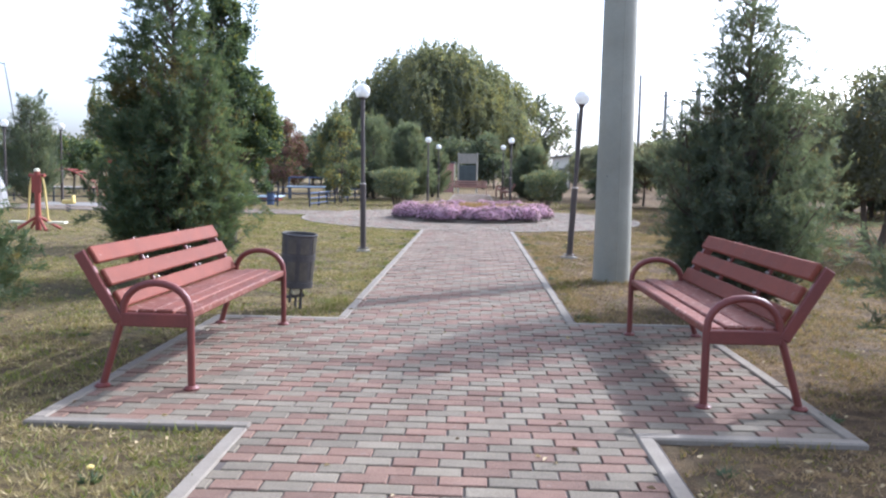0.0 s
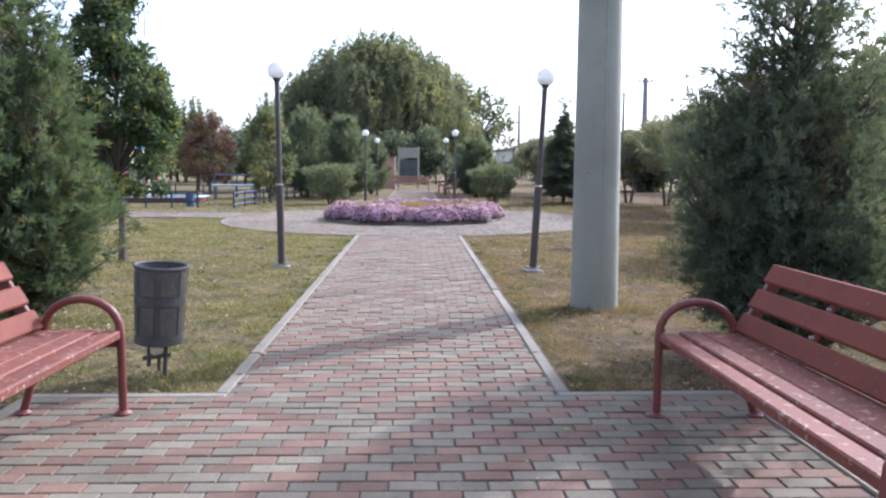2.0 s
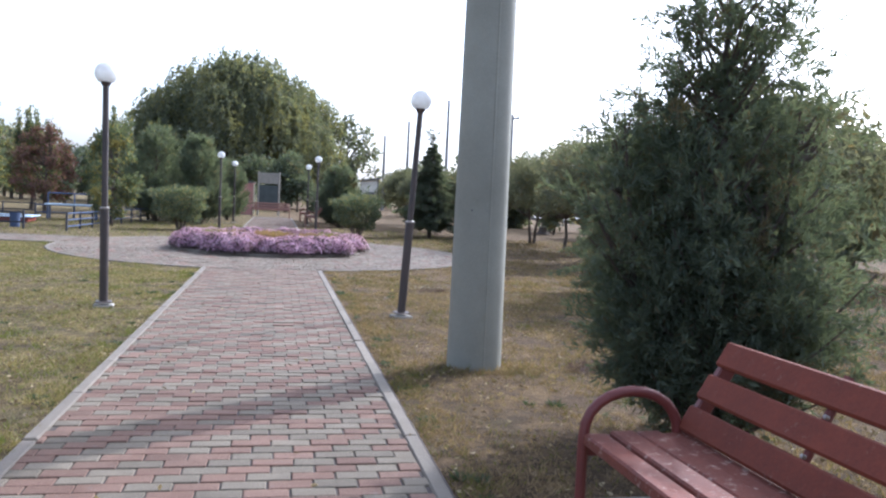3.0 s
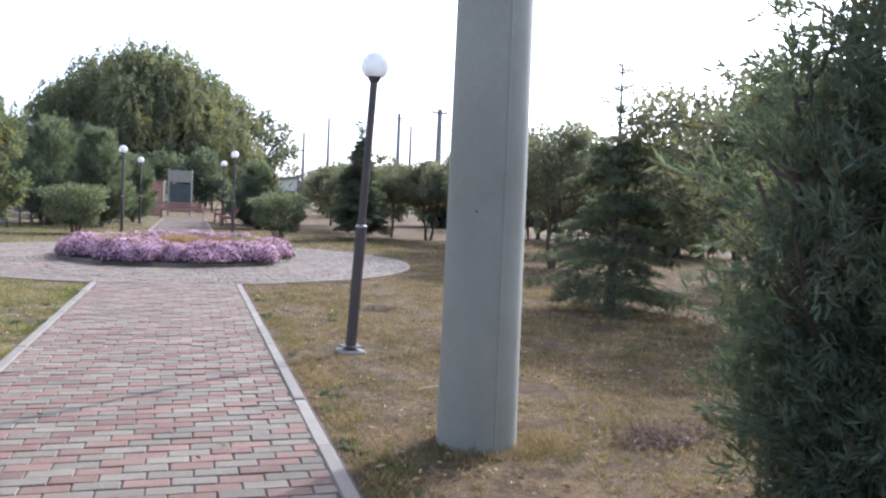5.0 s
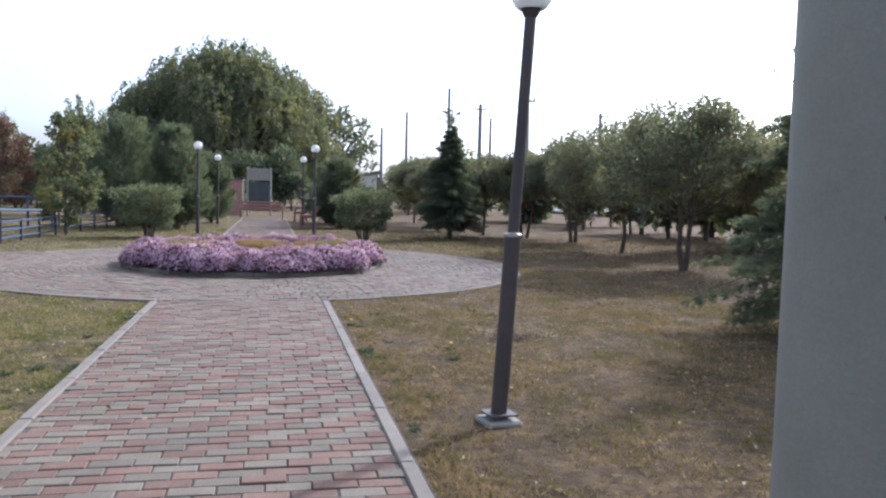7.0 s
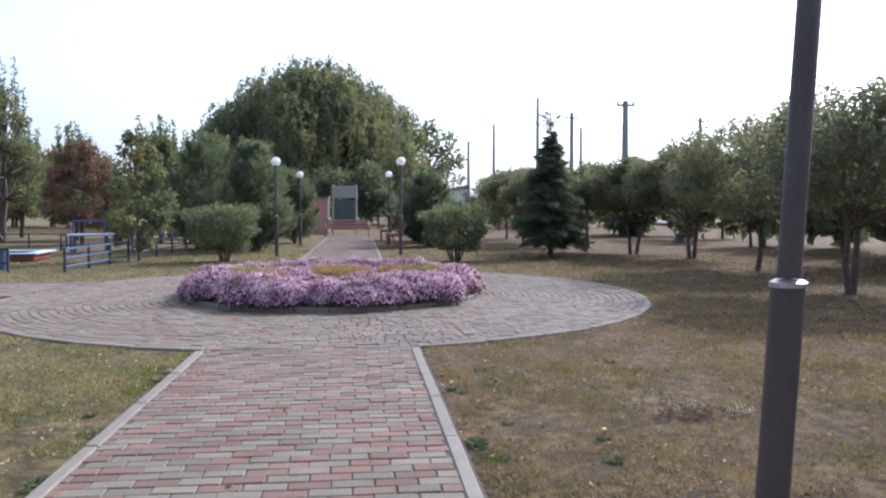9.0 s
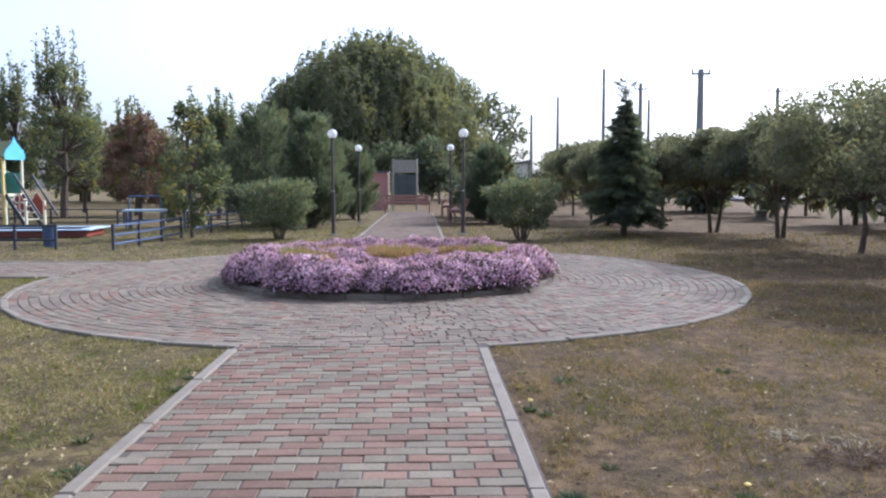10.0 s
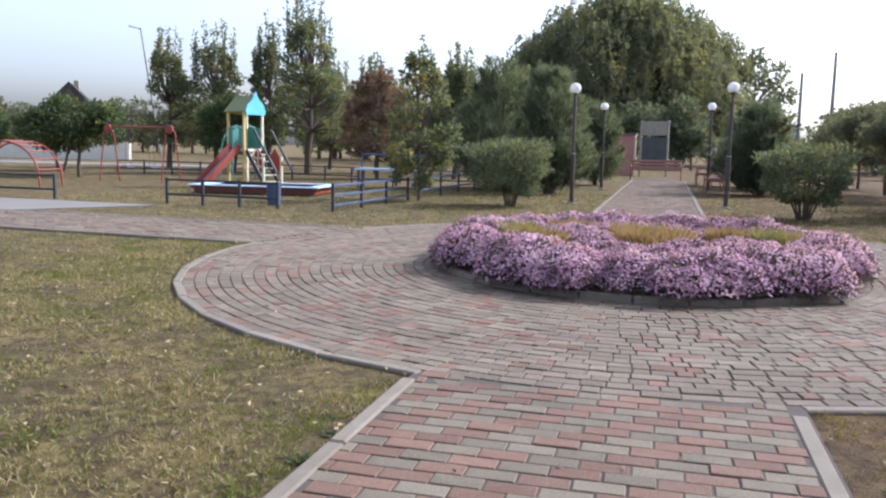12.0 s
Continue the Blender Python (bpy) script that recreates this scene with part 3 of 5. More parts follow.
def broadleaf(name, x, y, h, z0, r, n, size, material, seed, label, stems=1, clumps=34, peak=0.0, spread=0.3, wide=0.5, lean=(0, 0), group="", category="tree", shoots=0, trunk_r=None, turn=None, reach=0.2):
    """A leafy tree: one or more stems, limbs to leaf clumps of uneven size, gaps between them. peak draws the crown to a point."""
    rng = np.random.default_rng(seed)
    g, arms = Geo(), []
    tr = trunk_r or 0.022 * h
    mid_z = (z0 + h) / 2
    fork = []
    for s in range(stems):
        a = 2 * math.pi * s / max(stems, 1) + (rng.random() * 0.8 if turn is None else radians(turn))
        off = 0.0 if stems == 1 else 0.05 + 0.06 * s
        tilt = 0.03 if stems == 1 else 0.16
        pts = []
        for k in range(5):
            u = k / 4
            zz = u * (z0 + 0.45 * (h - z0))
            pts.append((off * math.cos(a) + tilt * zz * math.cos(a) + lean[0] * zz + 0.02 * rng.normal(), off * math.sin(a) + tilt * zz * math.sin(a) + lean[1] * zz + 0.02 * rng.normal(), zz - 0.05))
        g.tube(pts, [tr * 1.25, tr, tr * 0.85, tr * 0.65, tr * 0.4], 8)
        fork.append(pts)
    th, ph = rng.random(clumps) * 2 * math.pi, rng.random(clumps)
    zz = z0 + (h - z0) * (0.04 + 0.92 * ph)
    u = (zz - z0) / (h - z0)
    ell = np.sqrt(np.clip(1 - ((u - wide * 0.86) / np.where(u < wide * 0.86, wide * 0.95, 1 - wide * 0.80)) ** 2, 0.03, 1))
    ell *= 1 - peak * np.clip(u - 0.25, 0, 1)
    rad = r * ell * (0.35 + 0.65 * rng.random(clumps) ** 0.5)
    C = np.stack([rad * np.cos(th) + lean[0] * zz, rad * np.sin(th) + lean[1] * zz, zz], 1)
    cs = r * spread * (0.55 + 0.7 * rng.random(clumps)) * (0.55 + 0.45 * ell)
    for i in range(clumps):
        pts = fork[rng.integers(stems)]
        k = 2 + int(rng.integers(2)) if C[i, 2] < mid_z else 4
        a = np.array(pts[k])
        if a[2] > C[i, 2]:
            a = np.array(pts[2])
        arms.append(Geo().tube([a, (a + C[i]) / 2 + rng.normal(size=3) * 0.04 * r, C[i]], [tr * 0.34, tr * 0.2, tr * 0.07], 5, caps=False))
    idx = rng.choice(clumps, n, p=cs ** 2 / (cs ** 2).sum())
    o = unit(rng.normal(size=(n, 3)))
    p = C[idx] + o * (cs[idx] * (0.25 + 0.85 * rng.random(n) ** 0.6))[:, None] * np.array([1, 1, 0.8])
    d = unit(o * 0.6 + rng.normal(size=(n, 3)) * 0.6 + np.array([0, 0, -0.25]))
    L = size * (0.65 + 0.7 * rng.random(n))
    V, F = blades(p, d, L, L * 0.55, rng)
    vs, fs, tot = [V], [F], len(V)
    for _ in range(shoots):                      # upright shoots past the top
        a, q = rng.random() * 6.28, r * 0.6 * rng.random() ** 0.5
        b = np.array([q * math.cos(a), q * math.sin(a), h - (h - z0) * (0.16 + 0.25 * q / r)])
        up = (h - z0) * (0.10 + reach * rng.random())
        arms.append(Geo().tube([b - (0, 0, 0.4 * up), b + (0, 0, up)], [tr * 0.16, tr * 0.05], 4, caps=False))
        k = int(20 + 150 * reach)
        t = rng.random(k)
        pp = b + np.array([0, 0, 1]) * (t * up * 1.05)[:, None] + rng.normal(size=(k, 3)) * 0.03 * r
        V, F = blades(pp, unit(rng.normal(size=(k, 3)) + np.array([0, 0, 0.8])), size, size * 0.5, rng)
        vs.append(V)
        fs.append(F + tot)
        tot += len(V)
    top = grow(name, pose(x, y, -0.03), g, np.concatenate(vs), np.concatenate(fs), material, label, category, group)
    for b in arms:
        part("branch", b, M_BARK, top, smooth=True)
    return top


def willow(x, y, h, r, n, seed):
    rng = np.random.default_rng(seed)
    g = Geo().tube([(0, 0, -0.1), (0.1, 0, 2.2), (0.0, 0.2, 5.0)], [0.9, 0.7, 0.55], 12)
    domes = [(0, 0, h * 0.50, r * 0.74, h * 0.48)]
    for k in range(14):
        a = 2 * math.pi * k / 14 + 0.2 * rng.random()
        domes.append((r * 0.78 * math.cos(a), r * 0.78 * math.sin(a), h * (0.26 + 0.16 * rng.random()), r * 0.24, r * 0.26))
    for k in range(26):
        a = 2 * math.pi * k / 13 + rng.random() * 0.5
        q = r * (0.42 + 0.38 * rng.random()) if k < 16 else r * 0.35 * rng.random()
        top = h * (0.95 - 0.46 * (q / r) ** 2) * (0.90 + 0.1 * rng.random())
        s = r * (0.20 + 0.10 * rng.random())
        domes.append((q * math.cos(a), q * math.sin(a), top - s, s, s))
    limbs = []
    for d in domes[1:]:
        limbs.append(Geo().tube([(0, 0, 4.2), (d[0] * 0.5, d[1] * 0.5, d[2] * 0.75), (d[0], d[1], d[2])], [0.32, 0.2, 0.06], 6))
    ns = n // 26
    w = np.array([d[3] ** 2 for d in domes])
    idx = rng.choice(len(domes), ns, p=w / w.sum())
    D = np.array(domes)[idx]
    o = unit(rng.normal(size=(ns, 3)))
    o[:, 2] = np.abs(o[:, 2]) * 0.95 - 0.12
    o = unit(o)
    S = D[:, :3] + o * np.stack([D[:, 3], D[:, 3], D[:, 4]], 1) * (0.90 + 0.14 * rng.random(ns))[:, None]
    fall = (0.6 + 3.6 * rng.random(ns)) * (0.5 + 0.9 * (1 - o[:, 2]))
    t = rng.random((ns, 26))
    p = S[:, None, :] + o[:, None, :] * np.array([1, 1, 0]) * (0.35 * t)[..., None] - np.array([0, 0, 1]) * (fall[:, None] * t)[..., None]
    p = (p + rng.normal(size=p.shape) * 0.13).reshape(-1, 3)
    d = unit(rng.normal(size=p.shape) * 0.45 + np.array([0, 0, -0.9]) + np.repeat(o, 26, 0) * 0.3)
    keep = p[:, 2] > 0.4
    p, d = p[keep], d[keep]
    L = 0.26 + 0.22 * rng.random(len(p))
    V, F = blades(p, d, L, L * 0.36, rng)
    tree = grow("willow", pose(x, y, -0.03), g, V, F, L_WILLOW, "huge round-crowned willow with drooping yellow-green foliage", "tree")
    for b in limbs:
        part("limb", b, M_BARK, tree, smooth=True)


def wood(name, line, h, deep, n, seed, label, material=None, size=0.45):
    """A far belt of trees along a line of (x, y): stems and uneven heaped crowns."""
    rng = np.random.default_rng(seed)
    P = [np.array(p, float) for p in line]
    seg = [np.linalg.norm(b - a) for a, b in zip(P, P[1:])]
    g = Geo()
    heads = []
    count = int(sum(seg) / (h * 0.42))
    for _ in range(count):
        k = rng.choice(len(seg), p=np.array(seg) / sum(seg))
        q = P[k] + (P[k + 1] - P[k]) * rng.random() + rng.normal(size=2) * deep
        hh = h * (0.6 + 0.5 * rng.random())
        rr = hh * (0.28 + 0.14 * rng.random())
        g.tube([(q[0], q[1], -0.1), (q[0] + 0.1 * rng.normal(), q[1], hh * 0.6)], [0.03 * hh, 0.015 * hh], 6)
        for _ in range(9):
            o = unit(rng.normal(size=(1, 3)))[0]
            heads.append((q[0] + o[0] * rr * 0.7, q[1] + o[1] * rr * 0.7, hh * 0.58 + o[2] * hh * 0.30, rr * (0.35 + 0.3 * rng.random())))
    Hd = np.array(heads)
    idx = rng.choice(len(Hd), n, p=Hd[:, 3] ** 2 / (Hd[:, 3] ** 2).sum())
    o = unit(rng.normal(size=(n, 3)))
    p = Hd[idx, :3] + o * (Hd[idx, 3] * (0.5 + 0.55 * rng.random(n)))[:, None]
    p[:, 2] = np.maximum(p[:, 2], 0.1)
    L = size * (0.6 + 0.8 * rng.random(n))
    V, F = blades(p, unit(o * 0.5 + rng.normal(size=(n, 3)) * 0.6), L, L * 0.6, rng)
    return grow(name, Matrix(), g, V, F, material or L_FAR, label, "trees", kind="stuff")


# ---- plants in place ----
JUN = "junipers beside the benches"
conifer("juniper", -3.27, 8.62, 3.7, 0.89, 128000, L_JUNIPER, 11, "tall dense green juniper behind the bench by the bin", size=0.07, rise=0.9, power=0.75, shape=0.16, lumps=0.3, wisps=70, group=JUN, heads=((0.42, -0.25, 0.66, 0.6), (-0.45, 0.0, 0.70, 0.6), (0.1, 0.45, 0.62, 0.6), (-0.1, -0.4, 0.5, 0.6)))
conifer("juniper", 2.69, 7.38, 3.13, 0.77, 170000, L_JUNDARK, 12, "dark bushy juniper with ragged tips behind a bench", size=0.048, rise=0.8, power=0.75, lumps=0.42, shape=0.14, wisps=60, bare=0.95, group=JUN, heads=((-0.56, 0.1, 0.62, 0.55), (-0.2, 0.2, 0.70, 0.5), (0.32, -0.25, 0.66, 0.6), (0.1, -0.3, 0.5, 0.7), (-0.12, 0.1, 0.84, 0.5), (0.2, 0.15, 0.80, 0.5)))
conifer("juniper", 3.3, 4.4, 2.12, 0.7, 38000, L_JUNDARK, 13, "smaller dark juniper at the bench bay's edge", rise=0.7, power=0.6, group=JUN)
conifer("juniper", -14.31, 25.8, 3.46, 0.95, 14000, L_JUNDARK, 15, "dark juniper standing beyond the side path", size=0.13, rise=0.7, power=0.6, wisps=30, group=JUN)
conifer("juniper", -3.78, 5.15, 1.25, 0.6, 32000, L_JUNIPER, 14, "small green juniper on the lawn", rise=0.7, power=0.6, group=JUN)
broadleaf("young_tree", -4.08, 13.57, 4.5, 0.85, 0.86, 26000, 0.075, L_APRICOT, 21, "young green tree with a slim bare trunk", clumps=120, peak=0.92, spread=0.22, wide=0.28, lean=(-0.03, 0), shoots=9, trunk_r=0.05)

ROW = "row of low orchard trees"
ROW_LABEL = "low spreading orchard tree with olive-green leaves"
broadleaf("orchard_tree", 7.27, 14.25, 3.03, 1.12, 1.75, 21000, 0.080, L_ROW, 31, "twin-stemmed orchard tree with olive-green leaves", stems=2, clumps=70, spread=0.26, wide=0.5, group=ROW, shoots=10, trunk_r=0.06, turn=-45)
for i, (x, y, h, r, st) in enumerate(((10.23, 11.4, 3.27, 1.84, 2), (7.9, 21.8, 3.05, 1.75, 2), (8.55, 26.0, 3.0, 1.8, 1), (8.9, 30.2, 2.75, 1.65, 2), (8.2, 32.6, 2.6, 1.4, 2), (7.2, 34.0, 2.55, 1.4, 1), (6.9, 37.2, 2.55, 1.5, 2), (6.7, 41.0, 2.7, 1.6, 1), (6.84, 45.5, 2.75, 1.5, 1), (11.1, 18.0, 3.08, 1.75, 2), (12.08, 26.5, 3.17, 1.84, 1))):
    broadleaf("orchard_tree", x, y, h, 1.26, r, 24000, 0.075, L_ROW, 40 + i, ROW_LABEL, stems=st, clumps=60, spread=0.25, wide=0.42, group=ROW, shoots=7, trunk_r=0.048)
spruce("young_spruce", 5.68, 15.1, 3.66, 1.2, 31000, 51, "young dark spruce with a bare leading shoot", leader=0.36, group="young spruces")
spruce("young_spruce", 5.40, 31.0, 3.95, 1.14, 100000, 52, "young dark spruce standing on dry lawn", leader=0.17, group="young spruces", taper=0.95, skirt=0.10, boughs=110)

# plants beyond the flower bed
for nm, x, y, h, r, n, sd in (("juniper", -2.72, 35.6, 3.27, 1.12, 16000, 61), ("juniper", -3.06, 38.4, 3.56, 1.21, 14000, 62), ("juniper", -4.51, 37.0, 3.66, 1.46, 14000, 63), ("juniper", -2.02, 41.8, 2.75, 0.9, 10000, 64), ("juniper", 2.84, 38.2, 2.50, 1.06, 15000, 65), ("juniper", 2.76, 43.5, 2.5, 0.97, 8000, 66), ("juniper", 3.10, 41.4, 2.1, 0.74, 8000, 67)):
    conifer(nm, x, y, h, r, n, L_JUNDARK, sd, "dense dark juniper beside the far footpath", rise=0.7, power=0.5, lumps=0.2, size=0.17, wisps=24, group="junipers along the far footpath")


def hedge_bush(x, y, h, r, seed, label):
    """A clipped bush: several thin stems and a flat-topped crown."""
    rng = np.random.default_rng(seed)
    g = Geo()
    for k in range(9):
        a = 2 * math.pi * k / 9
        q = r * (0.35 + 0.4 * rng.random())
        g.tube([(0.08 * math.cos(a), 0.08 * math.sin(a), -0.05), (q * 0.6 * math.cos(a), q * 0.6 * math.sin(a), h * 0.4), (q * math.cos(a), q * math.sin(a), h * 0.8)], [0.022, 0.016, 0.006], 5, caps=False)
    n = 6200
    o = unit(rng.normal(size=(n, 3)))
    k = (np.abs(o) ** 4.5).sum(1) ** (-1 / 4.5) * (0.60 + 0.46 * rng.random(n) ** 0.6)
    bump = 1 + 0.16 * np.sin(5 * o[:, 0] + seed) * np.sin(4 * o[:, 1]) + 0.10 * np.sin(9 * o[:, 2] + 3 * o[:, 0])
    p = o * (k * bump)[:, None] * np.array([r, r, h * 0.36]) + np.array([0, 0, h * 0.63])
    p[:, :2] *= (0.62 + 0.40 * np.clip(p[:, 2] / h, 0, 1))[:, None]
    L = 0.06 + 0.05 * rng.random(n)
    V, F = blades(p, unit(o * 0.7 + rng.normal(size=(n, 3)) * 0.6 + np.array([0, 0, 0.3])), L, L * 0.5, rng)
    return grow("clipped_bush", pose(x, y, -0.03), g, V, F, L_BUSH, label, "bush", "clipped bushes by the round place")


hedge_bush(-2.82, 30.4, 1.30, 0.80, 71, "clipped flat-topped green bush beside the flower bed place")
hedge_bush(2.76, 29.8, 1.28, 0.76, 72, "clipped green bush on bare stems by the path")
broadleaf("slim_tree", -5.0, 31.0, 3.27, 0.3, 0.82, 4600, 0.11, L_POPLAR, 73, "slim leafy young tree beside the low fence", clumps=70, peak=0.5, spread=0.22, shoots=8, wide=0.4, trunk_r=0.035)
broadleaf("red_tree", -9.65, 41.2, 3.85, 0.6, 1.36, 5600, 0.13, L_RED, 74, "small tree in dark red autumn leaf", clumps=75, peak=0.5, spread=0.22, shoots=6, wide=0.45, trunk_r=0.07)
POP = "young poplars behind the playground"
for i, (x, y, h, z0, r, mat) in enumerate(((-13.34, 43.5, 6.54, 1.3, 1.7, L_POPLAR), (-21.58, 46.5, 5.68, 1.0, 1.46, L_POPLAR), (-19.45, 47.0, 5.96, 1.0, 1.65, L_POPLAR), (-17.12, 47.5, 6.16, 1.0, 1.07, L_POPLAR), (-11.59, 46.5, 4.43, 0.8, 1.26, L_POPLAR), (-7.23, 43.0, 4.43, 0.8, 1.16, L_POPLAR), (-8.39, 49.5, 4.62, 0.9, 1.46, L_POPLAR), (-6.06, 47.5, 4.23, 0.7, 1.36, L_POPLAR), (-15.38, 50.5, 4.81, 0.8, 1.65, L_POPLAR))):
    broadleaf("young_poplar", x, y, h * 0.94, z0, r, 5600, 0.14, mat, 80 + i, "young poplar with upright shoots behind the playground", clumps=95, peak=0.66, spread=0.20, shoots=20, wide=0.38, reach=0.36, group=POP)
for i, (x, y, h, r) in enumerate(((-18.09, 36.2, 2.45, 1.21), (-21.88, 40.0, 2.31, 1.26), (-24.79, 38.5, 2.26, 1.36), (-16.15, 42.6, 2.89, 1.26), (-28.66, 42.0, 2.5, 1.65))):
    broadleaf("round_tree", x, y, h, 0.95, r, 8000, 0.14, L_APRICOT, 100 + i, "low round dark green tree near the swings", clumps=40, spread=0.32, group="round trees by the playground", stems=1 + i % 2)
willow(-3.6, 84.0, 15.1, 10.7, 110000, 111)
broadleaf("thin_tree", 6.74, 86.0, 9.14, 1.5, 3.1, 2200, 0.4, L_FAR, 112, "thin half-bare tree beside the great willow", clumps=36, spread=0.24, shoots=8)
wood("far_woods", [(-105, 80), (-62, 95), (-30, 80), (-12, 72)], 5.6, 3.0, 30000, 121, "belt of garden trees behind the playground")
wood("far_woods", [(12, 57), (15, 72), (18, 95), (14, 125)], 3.6, 1.6, 16000, 122, "low bushes along the railway")
wood("far_woods", [(16, 10), (15, 24), (14, 38), (14, 52)], 3.2, 1.2, 15000, 124, "dense line of bushes beyond the orchard trees")
wood("far_woods", [(-40, 150), (10, 170), (60, 150), (120, 90), (110, 0)], 9.0, 6.0, 16000, 123, "hazy distant tree belt", size=1.0)

wood("far_woods", [(-16, 62), (-6, 66), (0, 68), (4.2, 67)], 4.6, 1.6, 26000, 125, "dark shrubs behind the notice stand", material=L_JUNDARK, size=0.24)

# ---- benches, lamps, bin, pole ----


def bench(m, wood_mat, pipe_mat, label, group, length=2.08):
    """A slatted park bench: x along it, front at y = 0, back towards +y."""
    top = thing("park_bench", m, label, "bench", group)
    hl = length / 2
    seat = [(0.045, 0.428, -2), (0.155, 0.438, 1), (0.265, 0.436, 2), (0.375, 0.428, 4)]
    for y, z, tilt in seat:
        part("seat_plank", Geo().box((0, 0, 0), (length - 0.03, 0.102, 0.046), pose(0, y, z, tilt, 0, 0), 0.008), M_SEAT if wood_mat is M_BENCH else wood_mat, top)
    d = Vector((0, 0.235, 0.40)).normalized()
    lean = math.degrees(math.atan2(0.40, 0.235))
    for k in (0.075, 0.22, 0.37):
        c = Vector((0, 0.415, 0.435)) + d * k
        part("back_slat", Geo().box((0, 0, 0), (length - 0.03, 0.108, 0.034), pose(0, c.y - 0.022, c.z + 0.01, lean, 0, 0), 0.008), wood_mat, top)
    for sx in (-1, 1):
        x = sx * (hl - 0.01)
        pts = [(x, 0.0, 0.0), (x, 0.0, 0.20), (x, 0.0, 0.42)]
        for k in range(1, 12):
            a = math.pi * (1 - k / 12)
            pts.append((x, 0.2 + 0.2 * math.cos(a), 0.43 + 0.185 * math.sin(a) ** 0.85))
        pts += [(x, 0.40, 0.42), (x, 0.43, 0.33), (x, 0.53, 0.0)]
        part("leg_frame", Geo().tube(pts, 0.0215, 10), pipe_mat, top, smooth=True)
        part("end_plate", Geo().box((x + sx * 0.004, 0.205, 0.40), (0.034, 0.40, 0.078), b=0.006), pipe_mat, top)
        c = Vector((x + sx * 0.004, 0.425, 0.40)) + d * 0.215
        part("back_post", Geo().box((0, 0, 0), (0.036, 0.46, 0.066), pose(c.x, c.y, c.z, lean, 0, 0), 0.006), pipe_mat, top)
        for y in (0.0, 0.53):
            part("foot_plate", Geo().lathe([(0, 0.0), (0.046, 0.0), (0.046, 0.008), (0.03, 0.022), (0, 0.022)], 12, pose(x, y, 0)), pipe_mat, top)
    for x in (-hl * 0.36, hl * 0.36):
        a, b = Vector((x, 0.40, 0.36)), Vector((x, 0.415, 0.435)) + d * 0.44
        part("back_support", Geo().tube([a, a.lerp(b, 0.2), b], 0.016, 8), pipe_mat, top, smooth=True)
        for k in (0.148, 0.295):
            c = Vector((x, 0.415, 0.435)) + d * k
            part("bolt", Geo().lathe([(0, -0.012), (0.008, -0.012), (0.008, 0.004), (0, 0.007)], 8, pose(c.x + 0.018, c.y - 0.02, c.z, 70, 0, 0)), M_BOLT, top)
    return top


bench(pose(-1.466, 5.07, 0, 0, 0, 88.4), M_BENCH, M_BFRAME, "red-painted slatted park bench with arched pipe arms", "red benches facing across the path")
bench(pose(1.402, 4.98, 0, 0, 0, -89.4), M_BENCH, M_BFRAME, "worn red slatted park bench with its back to the sun", "red benches facing across the path")
FARB = "brown benches at the far footpath"
bench(pose(-0.12, 47.9, -0.02, 0, 0, 0), M_BROWN, M_BROWN, "brown slatted bench closing the end of the footpath", FARB, 2.0)
bench(pose(1.40, 38.4, -0.02, 0, 0, -90), M_BROWN, M_BROWN, "brown slatted bench beside a lamp post", FARB, 1.5)
bench(pose(1.35, 44.6, -0.02, 0, 0, -90), M_BROWN, M_BROWN, "brown slatted bench on the far footpath", FARB, 1.5)


def lamp(x, y, h, label, lean_x=0.0, lean_y=0.0):
    """A globe lamp on a stepped steel post; h is the globe's centre."""
    top = thing("lamp_post", pose(x, y, -0.02), label, "street lamp", "globe lamps along the paths")
    part("base", Geo().box((0, 0, 0.006), (0.22, 0.22, 0.04), pose(0, 0, 0, 0, 0, 8), 0.012), M_PAD, top, "rough concrete footing")
    part("base_plate", Geo().box((0, 0, 0.056), (0.17, 0.17, 0.012), pose(0, 0, 0, 0, 0, 8), 0.002), M_LAMP, top)
    t = Matrix.Translation((0, 0, 0.05)) @ Matrix(((1, 0, lean_x, 0), (0, 1, lean_y, 0), (0, 0, 1, 0), (0, 0, 0, 1)))
    k = 1.05
    part("lower_post", Geo().lathe([(0, 0), (0.048, 0), (0.048, k), (0, k)], 16, t), M_LAMP, top, smooth=True)
    part("collar", Geo().lathe([(0, k - 0.006), (0.053, k - 0.006), (0.053, k + 0.008), (0.038, k + 0.016), (0, k + 0.016)], 16, t), M_BOLT, top, "worn pale collar", smooth=True)
    part("upper_post", Geo().lathe([(0, k + 0.02), (0.034, k + 0.02), (0.034, h - 0.17), (0, h - 0.17)], 14, t), M_LAMP, top, smooth=True)
    part("globe_holder", Geo().lathe([(0, h - 0.19), (0.036, h - 0.19), (0.05, h - 0.165), (0.062, h - 0.13), (0.062, h - 0.105), (0, h - 0.105)], 16, t), M_LAMP, top, smooth=True)
    part("globe", Geo().lathe([(0, h - 0.125)] + [(0.122 * math.sin(a), h - 0.05 - 0.122 * math.cos(a)) for a in [math.pi * i / 14 for i in range(3, 14)]] + [(0, h + 0.072)], 24, t), M_GLOBE, top, "white opal globe", smooth=True)
    return top


